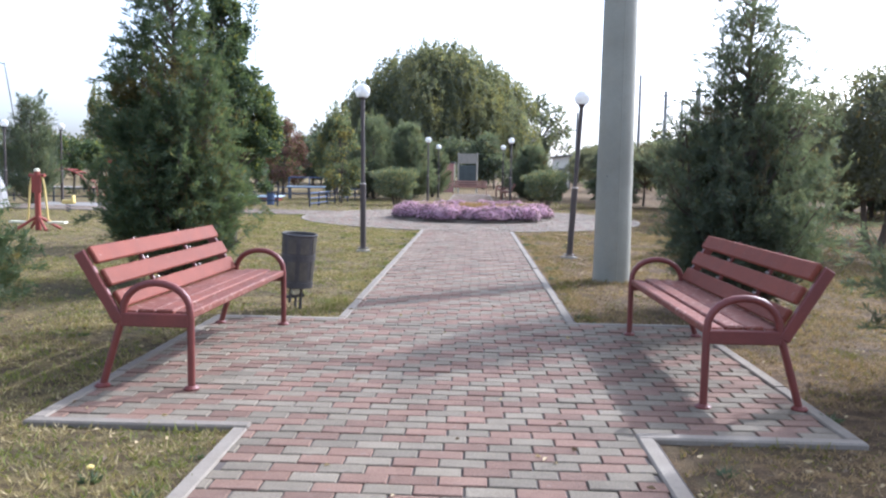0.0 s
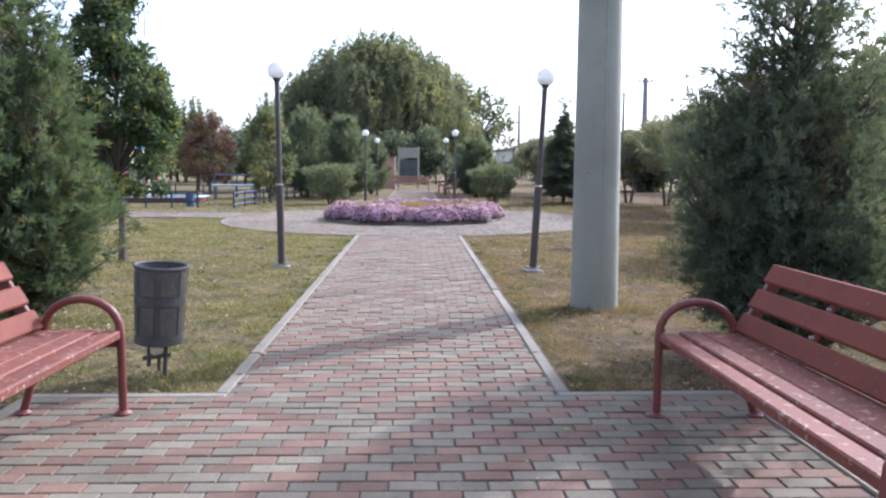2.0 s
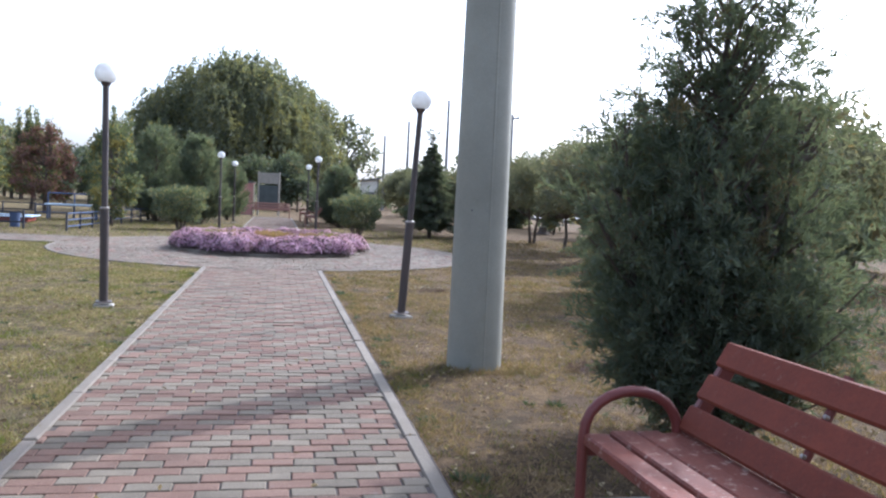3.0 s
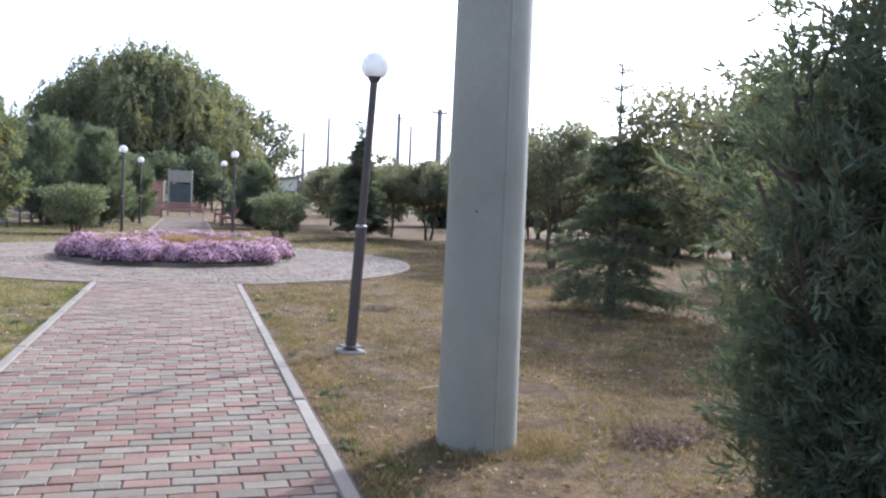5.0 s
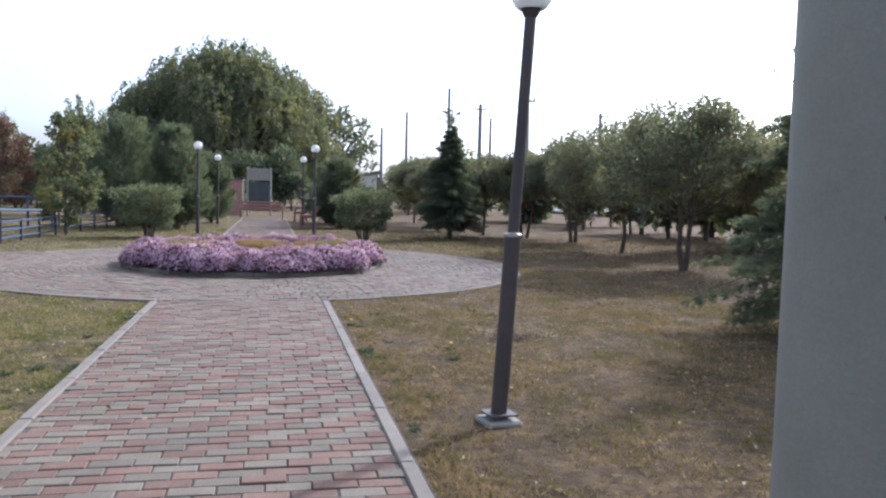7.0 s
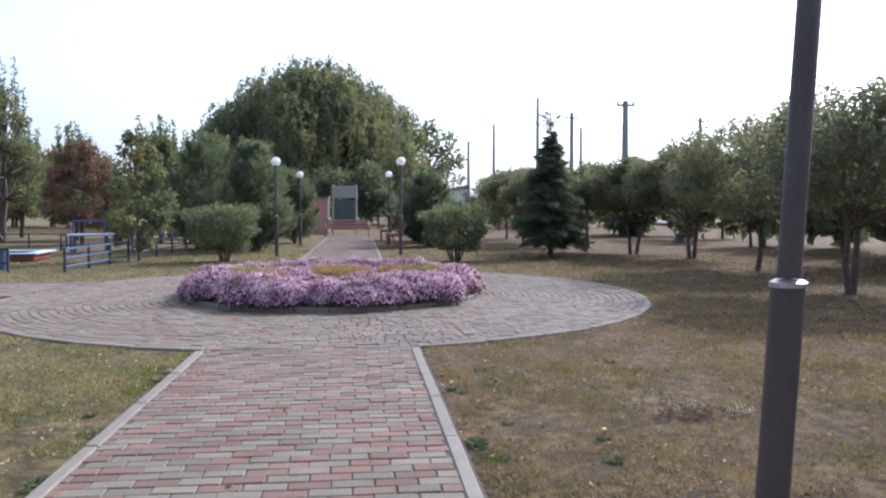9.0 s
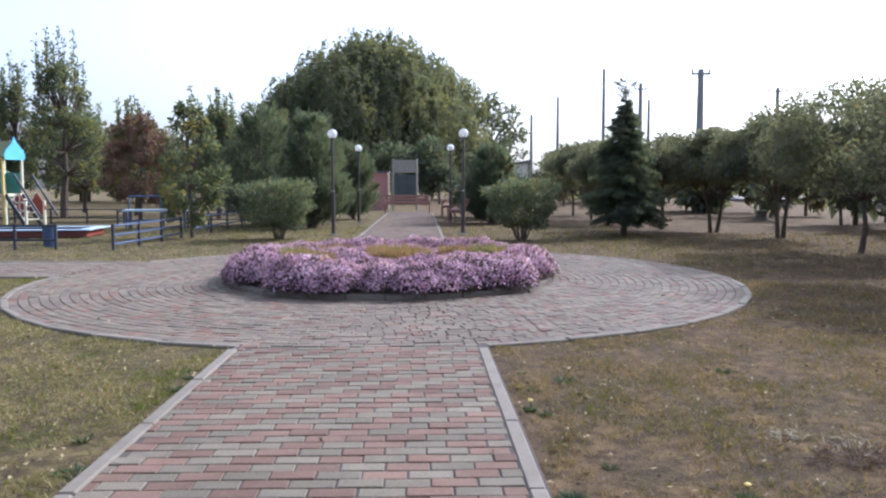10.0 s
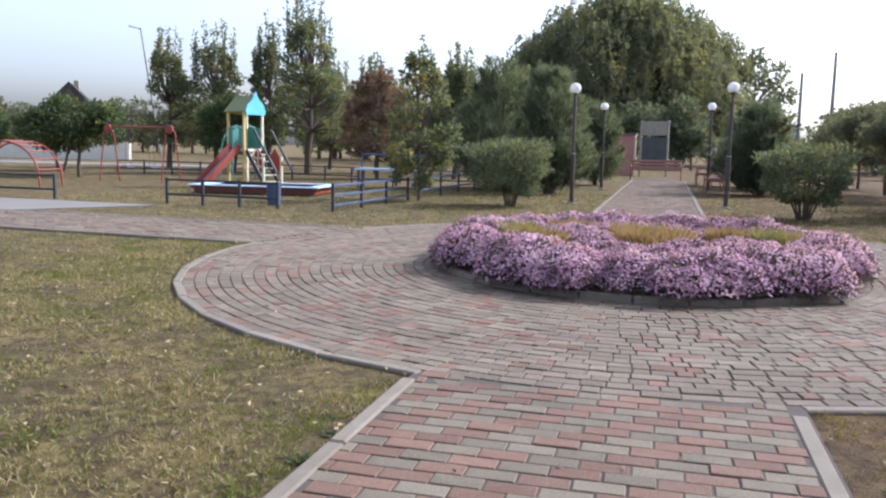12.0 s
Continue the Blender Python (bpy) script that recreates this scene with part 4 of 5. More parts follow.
DARK = "dark stepped lamp post with a white globe"
lamp(-1.673, 12.74, 2.585, DARK, -0.012)
lamp(1.637, 12.32, 2.48, "dark lamp post with a white globe, leaning slightly", 0.048, -0.02)
lamp(-1.70, 31.8, 2.51, DARK)
lamp(1.55, 32.0, 2.54, DARK, 0.006)
lamp(-1.60, 39.0, 2.48, DARK)
lamp(1.49, 39.0, 2.50, DARK)
lamp(-13.63, 26.4, 2.55, DARK)
lamp(-14.5, 24.6, 2.55, DARK)


def big_pole(x, y):
    top = thing("concrete_pole", pose(x, y, -0.04), "thick tapered grey concrete mast standing in the lawn", "pole")
    part("shaft", Geo().lathe([(0, 0), (0.226, 0), (0.221, 0.5), (0.166, 9.4), (0.15, 9.5), (0, 9.5)], 40), M_CONC, top, smooth=True)
    a = radians(-84)
    pts = [(0.220 * math.cos(a), 0.220 * math.sin(a), 0.02), (0.165 * math.cos(a), 0.167 * math.sin(a), 9.3)]
    part("seam", Geo().tube(pts, [0.010, 0.008], 6), M_CONC, top)
    part("hole", Geo().lathe([(0, 0), (0.007, 0), (0.007, 0.006), (0, 0.006)], 10, pose(-0.119, -0.178, 1.31, 90, 0, -33.7)), M_WIRE, top, "small dark drill hole")
    return top


big_pole(1.835, 9.58)


def bin_thing(x, y):
    top = thing("litter_bin", pose(x, y, -0.03, 2.5, 3.5, 12) @ Matrix.Diagonal((0.9, 0.9, 0.99, 1)), "dark dented steel litter bin on a pipe stand", "litter bin")
    part("drum", Geo().lathe([(0.150, 0.225), (0.158, 0.225), (0.176, 0.72), (0.170, 0.72), (0.152, 0.235), (0, 0.235), (0, 0.225), (0.150, 0.225)], 28), M_BIN, top, smooth=True)
    ring = [(0.177 * math.cos(2 * math.pi * k / 28), 0.177 * math.sin(2 * math.pi * k / 28), 0.722) for k in range(29)]
    part("rim", Geo().tube(ring, 0.011, 8), M_BIN, top, smooth=True)
    for zb in (0.245, 0.50):
        part("band", Geo().lathe([(0.160 + (zb - 0.225) * 0.036, zb - 0.016), (0.166 + (zb - 0.225) * 0.036, zb - 0.016), (0.166 + (zb - 0.225) * 0.036, zb + 0.034), (0.160 + (zb - 0.225) * 0.036, zb + 0.034)], 28), M_BIN, top)
    for k in range(8):
        a0 = 2 * math.pi * k / 8 + 0.1
        for z0, z1 in ((0.30, 0.475), (0.55, 0.695)):
            g, pts = Geo(), []
            for z in (z0, z1):
                r = 0.1595 + (z - 0.225) * 0.0364
                for i in range(5):
                    a = a0 + 0.52 * i / 4
                    pts.append((r * math.cos(a), r * math.sin(a), z))
            for z in (z0, z1):
                r = 0.1640 + (z - 0.225) * 0.0364
                for i in range(5):
                    a = a0 + 0.52 * i / 4
                    pts.append((r * math.cos(a), r * math.sin(a), z))
            fs = []
            for i in range(4):
                fs += [(i, i + 1, i + 6, i + 5), (i + 10, i + 11, i + 16, i + 15), (i, i + 1, i + 11, i + 10), (i + 5, i + 6, i + 16, i + 15)]
            fs += [(0, 5, 15, 10), (4, 9, 19, 14)]
            part("panel", g.add(pts, fs), M_BINP, top)
    for xo, z0 in ((-0.06, 0.07), (0.05, -0.03)):
        part("leg", Geo().tube([(xo, -0.03, z0), (xo, -0.03, 0.30)], 0.016, 8), M_BIN, top, smooth=True)
    part("crumpled_bag", Geo().box((0.03, -0.05, 0.185), (0.09, 0.05, 0.07), pose(0, 0, 0, 0, -14, 8), 0.02), M_CREAM, top, "scrap of pale plastic caught under the drum")
    part("cross_bar", Geo().box((0.01, -0.03, 0.135), (0.19, 0.012, 0.03), pose(0, 0, 0, 0, -8, 0)), M_BIN, top)
    part("leg", Geo().tube([(0.0, 0.08, -0.03), (0.0, 0.08, 0.28)], 0.014, 8), M_BIN, top, smooth=True)
    return top


bin_thing(-1.545, 7.03)

# ---- flower bed ----
bed = thing("flower_bed", pose(BED[0], BED[1], -0.01), "round flower bed edged with pale low kerb", "flower bed")
part("soil", Geo().lathe([(2.08, -0.03), (2.08, 0.05), (1.6, 0.10), (0.8, 0.16), (0, 0.19)], 48), M_SOIL, bed, smooth=True)
edge_mesh = Geo().box((0, 0, -0.005), (0.438, 0.07, 0.12), b=0.01).mesh("edging_stone", M_KERB)
for k in range(30):
    a = 360 * k / 30
    ob = part("edging_stone", edge_mesh, None, bed)
    ob.matrix_basis = pose(2.11 * math.cos(radians(a)), 2.11 * math.sin(radians(a)), random.uniform(-0.008, 0.008), random.uniform(-2, 2), 0, a + 90)


def aster(seed, r, h):
    """One aster bush: a low dome of fine leaves under a crust of small flowers."""
    rng = np.random.default_rng(seed)
    n = 900
    o = unit(rng.normal(size=(n, 3)))
    o[:, 2] = np.abs(o[:, 2])
    p = o * np.array([r, r, h]) * (0.35 + 0.6 * rng.random(n) ** 0.5)[:, None]
    L = 0.05 + 0.05 * rng.random(n)
    leaves = quads_mesh("foliage", *blades(p, unit(o + rng.normal(size=(n, 3)) * 0.5), L, L * 0.28, rng), L_ASTERG)
    n = 1500
    o = unit(rng.normal(size=(n, 3)))
    o[:, 2] = np.abs(o[:, 2]) ** 0.75 + 0.08
    o = unit(o)
    lump = 1 + 0.12 * np.sin(6 * o[:, 0] + seed) * np.cos(5 * o[:, 1] + 2 * seed)
    c = o * np.array([r, r, h]) * (lump * (0.86 + 0.2 * rng.random(n)))[:, None]
    c[:, 2] += 0.02
    nn = unit(o * 0.8 + rng.normal(size=(n, 3)) * 0.30 + np.array([0, 0, 0.35]))
    s = unit(np.cross(nn, rng.normal(size=(n, 3))))
    t = np.cross(nn, s)
    fr = (0.0110 + 0.0075 * rng.random(n))[:, None]
    ring = []
    for k in range(8):
        a = 2 * math.pi * k / 8
        q = 1.0 if k % 2 == 0 else 0.62
        ring.append(c + (s * math.cos(a) + t * math.sin(a)) * fr * q + nn * fr * (0.30 if k % 2 == 0 else 0.16))
    V = np.stack([c] + ring, 1).reshape(-1, 3)
    base = np.arange(n)[:, None] * 9
    F = np.concatenate([base + np.array([[0, 1 + k, 1 + (k + 1) % 8]]) for k in range(8)], 0)
    return leaves, quads_mesh("blossoms", V, F, L_ASTER)


ASTERS = [aster(200 + i, 0.36, 0.25) for i in range(6)]


def faded(seed, r, h, material):
    """A withered bedding plant: thin upright stalks and narrow leaves."""
    rng = np.random.default_rng(seed)
    n = 520
    a, q = rng.random(n) * 6.28, r * rng.random(n) ** 0.6
    p = np.stack([q * np.cos(a), q * np.sin(a), h * 0.55 * rng.random(n)], 1)
    d = unit(np.stack([np.cos(a) * 0.4, np.sin(a) * 0.4, np.ones(n)], 1) + rng.normal(size=(n, 3)) * 0.4)
    L = h * (0.30 + 0.4 * rng.random(n))
    return quads_mesh("tuft", *blades(p, d, L, 0.016, rng), material)


FADED = [faded(230 + i, 0.17, 0.27, L_FADED) for i in range(3)]
SAGE = [faded(240 + i, 0.17, 0.33, L_SAGE) for i in range(2)]
# gaps in the asters where other plants stand: x, y, radius, still green
GAPS = ((-1.22, 22.40, 0.30, True), (-0.78, 22.06, 0.26, False), (0.02, 22.66, 0.38, False), (0.40, 22.40, 0.28, False), (1.05, 23.10, 0.26, False), (1.48, 22.80, 0.28, True), (-0.75, 23.45, 0.24, False), (0.10, 22.15, 0.22, False))
rngb = np.random.default_rng(7)


def mound(q):
    return 0.05 + 0.13 * (1 - min(1.0, q / 2.05) ** 1.8)


spots = [(1.82, 2 * math.pi * k / 36 + 0.05 * rngb.normal()) for k in range(36)] + [(1.40, 2 * math.pi * k / 27 + 0.2) for k in range(27)] + [(0.96, 2 * math.pi * k / 18) for k in range(18)] + [(0.45, 2 * math.pi * k / 7) for k in range(7)] + [(0.05, 0.0)]
for k, (q, a) in enumerate(spots):
    q += 0.06 * rngb.normal()
    x, y = BED[0] + q * math.cos(a), BED[1] + q * math.sin(a)
    if any(math.hypot(x - gx, y - gy) < gr for gx, gy, gr, _ in GAPS):
        continue
    s = (0.84 + 0.26 * rngb.random()) * (1.04 if q > 1.58 else 0.84)
    m = pose(x, y, mound(q) - 0.02, 0, 0, rngb.random() * 360)
    if q > 1.58:                                 # the outer bushes lean out over the edging
        m = Matrix.Translation((x + 0.07 * math.cos(a), y + 0.07 * math.sin(a), mound(q) + 0.05)) @ Matrix.Rotation(0.22, 4, (-math.sin(a), math.cos(a), 0)) @ pose(0, 0, 0, 0, 0, rngb.random() * 360)
    f = thing("aster_bush", m, "rounded aster bush covered in small lilac-pink flowers", "flowers", "asters in the flower bed")
    part("foliage", ASTERS[k % 6][0], None, f)
    part("blossoms", ASTERS[k % 6][1], None, f)
    f.scale = (s, s, s)
for gx, gy, gr, green in GAPS:
    for k in range(3 if gr > 0.3 else 2):
        a = rngb.random() * 6.28
        x, y = gx + gr * 0.45 * math.cos(a + k * 2.4), gy + gr * 0.45 * math.sin(a + k * 2.4)
        f = thing("faded_plant", pose(x, y, mound(math.hypot(x - BED[0], y - BED[1])) - 0.01, 0, 0, k * 77), "yellow-green bedding plant among the asters" if green else "withered orange-brown bedding plant among the asters", "plant", "faded plants in the flower bed")
        part("tuft", (SAGE if green else FADED)[k % 2], None, f)

# ---- playground ----


def fence_run(p, q, label, step=1.35, h=0.52, mat=None, rails=(0.20, 0.48)):
    p, q = Vector((*p, -0.03)), Vector((*q, -0.03))
    top = thing("low_fence", Matrix.Translation(p), label, "fence", "low fences round the playground")
    d = q - p
    n = max(1, round(d.length / step))
    a = math.degrees(math.atan2(d.y, d.x))
    for i in range(n + 1):
        c = d * i / n
        part("post", Geo().box((c.x, c.y, h / 2), (0.05, 0.05, h), b=0.006), M_BLACK, top)
    for z in rails:
        part("rail", Geo().box((0, 0, 0), (d.length, 0.03, 0.04), Matrix.Translation(d / 2) @ pose(0, 0, z, 0, 0, a), 0.005), mat or M_BLUE, top)
    return top


FL = "low dark blue metal fence with two rails"
fence_run((-20.42, 27.9), (-11.69, 27.6), FL, mat=M_BLACK)
fence_run((-9.02, 27.5), (-6.6, 27.35), FL, mat=M_BLACK, step=0.85)
fence_run((-5.48, 27.3), (-5.24, 31.0), FL, rails=(0.12, 0.30, 0.48))
fence_run((-5.19, 31.8), (-4.8, 37.5), FL)
fence_run((-8.78, 36.6), (-4.85, 37.4), FL)
fence_run((-19.45, 40.0), (-9.27, 38.5), FL, mat=M_BLACK)


def sandbox():
    top = thing("sandbox", pose(-9.07, 31.7, -0.03, 0, 0, 6) @ Matrix.Diagonal((0.82, 0.72, 0.58, 1)), "low sandbox with pale blue seat boards and red sides", "sandbox")
    for y in (-1.1, 1.1):
        part("side_board", Geo().box((0, y, 0.20), (3.6, 0.05, 0.26)), M_BFRAME, top)
        part("seat_board", Geo().box((0, y, 0.36), (3.9, 0.34, 0.05)), M_TOPS, top)
    for x in (-1.78, 1.78):
        part("side_board", Geo().box((x, 0, 0.20), (0.05, 2.1, 0.26)), M_PLAYRED, top)
        part("seat_board", Geo().box((x, 0, 0.365), (0.34, 1.84, 0.05)), M_TOPS, top)
    part("sand", Geo().box((0, 0, 0.06), (3.5, 2.1, 0.12)), M_SOIL, top)
    for x in (-1.75, 1.75):
        for y in (-1.07, 1.07):
            part("leg", Geo().box((x, y, 0.17), (0.08, 0.08, 0.34)), M_BLUE, top)


sandbox()


def tower():
    top = thing("play_tower", pose(-10.82, 33.9, -0.03, 0, 0, -17) @ Matrix.Diagonal((0.70, 0.80, 0.94, 1)), "wooden play tower with green roof, blue gable and red slide", "play tower")
    for x, y in ((-0.42, -0.42), (0.42, -0.42), (-0.42, 0.42), (0.42, 0.42)):
        part("post", Geo().box((x, y, 1.1), (0.09, 0.09, 2.2), b=0.012), M_YELLOW if y < 0 else M_CREAM, top)
    part("platform", Geo().box((0, 0, 1.08), (0.92, 0.92, 0.07)), M_CREAM, top)
    for x in (-0.30, 0.30):
        part("railing_panel", Geo().box((x, -0.44, 1.42), (0.26, 0.03, 0.60)), M_TEAL, top, "teal panel")
    part("railing_panel", Geo().box((-0.44, 0, 1.42), (0.03, 0.74, 0.60)), M_TEAL, top)
    part("railing_panel", Geo().box((0, 0.44, 1.42), (0.74, 0.03, 0.60)), M_TEAL, top)
    for s in (-1, 1):
        part("roof_side", Geo().box((0, 0, 0), (1.06, 0.70, 0.035), pose(0, s * 0.26, 2.38, s * -40, 0, 0)), M_GREENR, top)
    out = [(-0.42, 2.08), (0.42, 2.08), (0.46, 2.2), (0.38, 2.36), (0.23, 2.46), (0.10, 2.58), (0.0, 2.74), (-0.10, 2.58), (-0.23, 2.46), (-0.38, 2.36), (-0.46, 2.2)]
    g = Geo().prism(out, -0.02, 0.02)
    g.v = [tuple(pose(0.55, 0, 0, 0, 0, 90) @ Vector(v)) for v in g.v]
    part("gable", g, M_SKYBLUE, top, "sky-blue onion-shaped gable board")
    g = Geo().prism([(-0.42, 2.12), (0.42, 2.12), (0.0, 2.54)], -0.02, 0.02)
    g.v = [tuple(pose(-0.51, 0, 0, 0, 0, 90) @ Vector(v)) for v in g.v]
    part("gable", g, M_YELLOW, top)
    a, b = Vector((0.0, -0.46, 1.12)), Vector((-0.08, -1.85, 0.12))
    run = b - a
    tilt = math.degrees(math.atan2(-run.z, -run.y))
    lie = Matrix.Translation((a + b) / 2) @ pose(0, 0, 0, tilt, 0, -3)
    part("slide_bed", Geo().box((0, 0, 0), (0.46, run.length, 0.03), lie), M_SLIDE, top, "grey metal slide")
    for s in (-1, 1):
        part("slide_side", Geo().box((s * 0.26, 0, 0.06), (0.05, run.length + 0.1, 0.22), lie, 0.02), M_PLAYRED, top)
    part("slide_foot", Geo().box((-0.09, -1.98, 0.08), (0.52, 0.34, 0.08)), M_PLAYRED, top)
    a, b = Vector((0.46, 0, 1.08)), Vector((1.45, 0, 0.06))
    for s in (-1, 1):
        tl = math.degrees(math.atan2(a.z - b.z, b.x - a.x))
        part("stringer", Geo().box((0, s * 0.36, 0), ((b - a).length, 0.05, 0.13), Matrix.Translation((a + b) / 2) @ pose(0, 0, 0, 0, tl, 0)), M_BLACK, top)
        part("hand_rail", Geo().box((0, s * 0.40, 0.72), ((b - a).length + 0.2, 0.045, 0.07), Matrix.Translation((a + b) / 2) @ pose(0, 0, 0, 0, tl, 0)), M_BLACK, top)
        part("stair_post", Geo().box((1.42, s * 0.42, 0.45), (0.09, 0.09, 0.9), b=0.012), M_CREAM, top)
        part("side_panel", Geo().box((0, s * 0.40, 0.34), (0.62, 0.03, 0.36), Matrix.Translation((a + b) / 2) @ pose(0, 0, 0, 0, tl, 0)), M_PLAYRED, top)
        for u in (-0.24, 0.08):
            ring = [(u + 0.13 * math.cos(2 * math.pi * k / 14), s * 0.42, 0.34 + 0.13 * math.sin(2 * math.pi * k / 14)) for k in range(15)]
            part("panel_ring", Geo().tube(ring, 0.022, 6, Matrix.Translation((a + b) / 2) @ pose(0, 0, 0, 0, tl, 0)), M_CREAM, top, "pale ring on the stair panel", smooth=True)
    for k in range(5):
        c = a.lerp(b, (k + 0.7) / 5.4)
        part("step", Geo().box((c.x, 0, c.z), (0.2, 0.68, 0.035)), M_CREAM, top)


tower()


def swing():
    top = thing("swing_set", pose(-14.65, 34.6, -0.03, 0, 0, 2) @ Matrix.Diagonal((0.88, 0.9, 1.0, 1)), "red metal swing frame with two A-shaped ends", "swing")
    for x in (-1.15, 1.15):
        for s in (-1, 1):
            part("leg", Geo().tube([(x + s * 0.20, 0.26 * s, 0), (x + s * 0.12, 0.08 * s, 1.45), (x, 0, 1.62)], 0.024, 8), M_PLAYRED, top, smooth=True)
        part("end_plate", Geo().lathe([(0, -0.04), (0.13, -0.03), (0.13, 0.03), (0, 0.04)], 16, pose(x, -0.05, 1.55, 90, 0, 0)), M_PLAYRED, top)
    part("top_bar", Geo().tube([(-1.2, 0, 1.6), (1.2, 0, 1.6)], 0.03, 8), M_PLAYRED, top, smooth=True)
    for x in (-0.45, 0.45):
        for y in (-0.16, 0.16):
            part("hanger", Geo().tube([(x, y * 0.3, 1.6), (x, y, 0.45)], 0.008, 5), M_WIRE, top)
        part("seat", Geo().box((x, 0, 0.44), (0.22, 0.44, 0.04)), M_BLUE, top)


swing()


def climber():
    top = thing("climbing_arch", pose(-15.86, 31.0, -0.03, 0, 0, 5), "red arched climbing frame with many rungs", "climbing frame")
    for y in (-0.45, 0.45):
        pts = [(1.1 * math.cos(math.pi * k / 12), y, 1.15 * math.sin(math.pi * k / 12) ** 0.7) for k in range(13)]
        part("arch", Geo().tube(pts, 0.025, 8), M_PLAYRED, top, smooth=True)
    for k in range(1, 12):
        a = math.pi * k / 12
        c = (1.1 * math.cos(a), 1.15 * math.sin(a) ** 0.7)
        part("rung", Geo().tube([(c[0], -0.45, c[1]), (c[0], 0.45, c[1])], 0.018, 6), M_PLAYRED, top, smooth=True)


climber()


def exerciser():
    top = thing("exercise_machine", pose(-8.76, 15.84, -0.03), "red and yellow outdoor exercise walker on the lawn", "exercise machine")
    part("column", Geo().tube([(0, 0, 0), (0, 0, 1.2)], 0.06, 10), M_PLAYRED, top, smooth=True)
    part("cap", Geo().lathe([(0, 1.18), (0.055, 1.19), (0.06, 1.23), (0.035, 1.26), (0, 1.265)], 14), M_CREAM, top, smooth=True)
    part("cross_tube", Geo().tube([(-0.16, 0, 1.12), (0.16, 0, 1.12)], 0.035, 8), M_PLAYRED, top, smooth=True)
    for s in (-1, 1):
        part("swing_arm", Geo().tube([(s * 0.10, 0, 1.12), (s * 0.15, 0, 0.9), (s * 0.21, 0, 0.22)], 0.021, 8), M_YELLOW, top, smooth=True)
        part("pedal", Geo().box((s * 0.40, 0, 0.17), (0.36, 0.16, 0.04)), M_CREAM, top)
        part("pedal_bracket", Geo().tube([(s * 0.21, 0, 0.24), (s * 0.27, 0, 0.185)], 0.018, 6), M_YELLOW, top, smooth=True)
        part("shield", Geo().box((s * 0.06, -0.03, 0.95), (0.07, 0.05, 0.36)), M_PLAYRED, top)
        for y in (-1, 1):
            part("foot", Geo().tube([(0, 0, 0.3), (s * 0.32, y * 0.3, 0.02)], 0.03, 8), M_PLAYRED, top, smooth=True)
    return top


exerciser()
spring = thing("spring_rocker", pose(-11.21, 22.0, -0.03), "small yellow spring rocker beside the side path", "playground toy")
part("spring", Geo().tube([(0.07 * math.cos(k * 0.9), 0.07 * math.sin(k * 0.9), 0.012 * k) for k in range(20)], 0.012, 5), M_BLACK, spring)
part("seat", Geo().box((0, 0, 0.30), (0.36, 0.16, 0.12), b=0.03), M_YELLOW, spring)
part("back", Geo().box((0.14, 0, 0.40), (0.06, 0.16, 0.16), b=0.02), M_YELLOW, spring)

rngs = np.random.default_rng(33)


def boulder(x, y, s, label, mat=None, group=""):
    bm = bmesh.new()
    bmesh.ops.create_icosphere(bm, subdivisions=3, radius=1)
    k = rngs.random(3) * 9
    for v in bm.verts:
        f = 1 + 0.28 * noise.noise(v.co * 1.3 + Vector(k)) + 0.1 * noise.noise(v.co * 4 + Vector(k))
        v.co = Vector((v.co.x * s[0] * f, v.co.y * s[1] * f, max(-0.15 * s[2], v.co.z * s[2] * f)))
    me = bpy.data.meshes.new("boulder")
    bm.to_mesh(me)
    bm.free()
    me.materials.append(mat or M_STONE)
    ob = new("boulder", me)
    ob.matrix_world = pose(x, y, 0, 0, 0, rngs.random() * 360)
    return tagged(ob, label, "boulder", group)


boulder(-14.21, 23.2, (0.55, 0.45, 0.42), "grey boulder on the lawn", group="boulders by the side path")
boulder(-14.36, 23.9, (0.30, 0.28, 0.95), "upright grey boulder on the lawn", group="boulders by the side path")


def stump(x, y):
    top = thing("tree_stump", pose(x, y, -0.03) @ Matrix.Diagonal((0.85, 0.85, 0.85, 1)), "dark cut tree stump with a pale top", "stump")
    part("trunk", Geo().lathe([(0, 0), (0.46, 0), (0.30, 0.1), (0.22, 0.22), (0.20, 0.40), (0, 0.40)], 14), M_BARK, top, smooth=True)
    part("cut_face", Geo().lathe([(0, 0.402), (0.21, 0.402), (0.21, 0.45), (0, 0.45)], 14), M_CREAM, top, "pale cut wood")


stump(12.5, 39.9)
table = thing("play_table", pose(-7.13, 35.2, -0.03, 0, 0, 6), "blue-painted play table with pipe rails", "table")
part("tabletop", Geo().box((0, 0, 0.55), (1.8, 0.7, 0.05)), M_TOPS, table)
for x in (-0.8, 0.8):
    for y in (-0.28, 0.28):
        part("leg", Geo().tube([(x, y, 0), (x, y, 0.54)], 0.03, 8), M_BLUE, table, smooth=True)
for x in (-0.9, 0.0, 0.9):
    part("rail_post", Geo().tube([(x, 0.5, 0), (x, 0.5, 0.95)], 0.025, 8), M_BLUE, table, smooth=True)
part("rail", Geo().tube([(-0.9, 0.5, 0.95), (0.9, 0.5, 0.95)], 0.025, 8), M_BLUE, table, smooth=True)
whole("blue_bin", Geo().lathe([(0, 0), (0.2, 0), (0.23, 0.5), (0.25, 0.52), (0.22, 0.54), (0.2, 0.06), (0, 0.06)], 16), M_BLUE, pose(-7.0, 28.0, 0.0) @ Matrix.Diagonal((0.62, 0.62, 0.8, 1)), "blue plastic tub beside the playground fence", "tub", smooth=True)

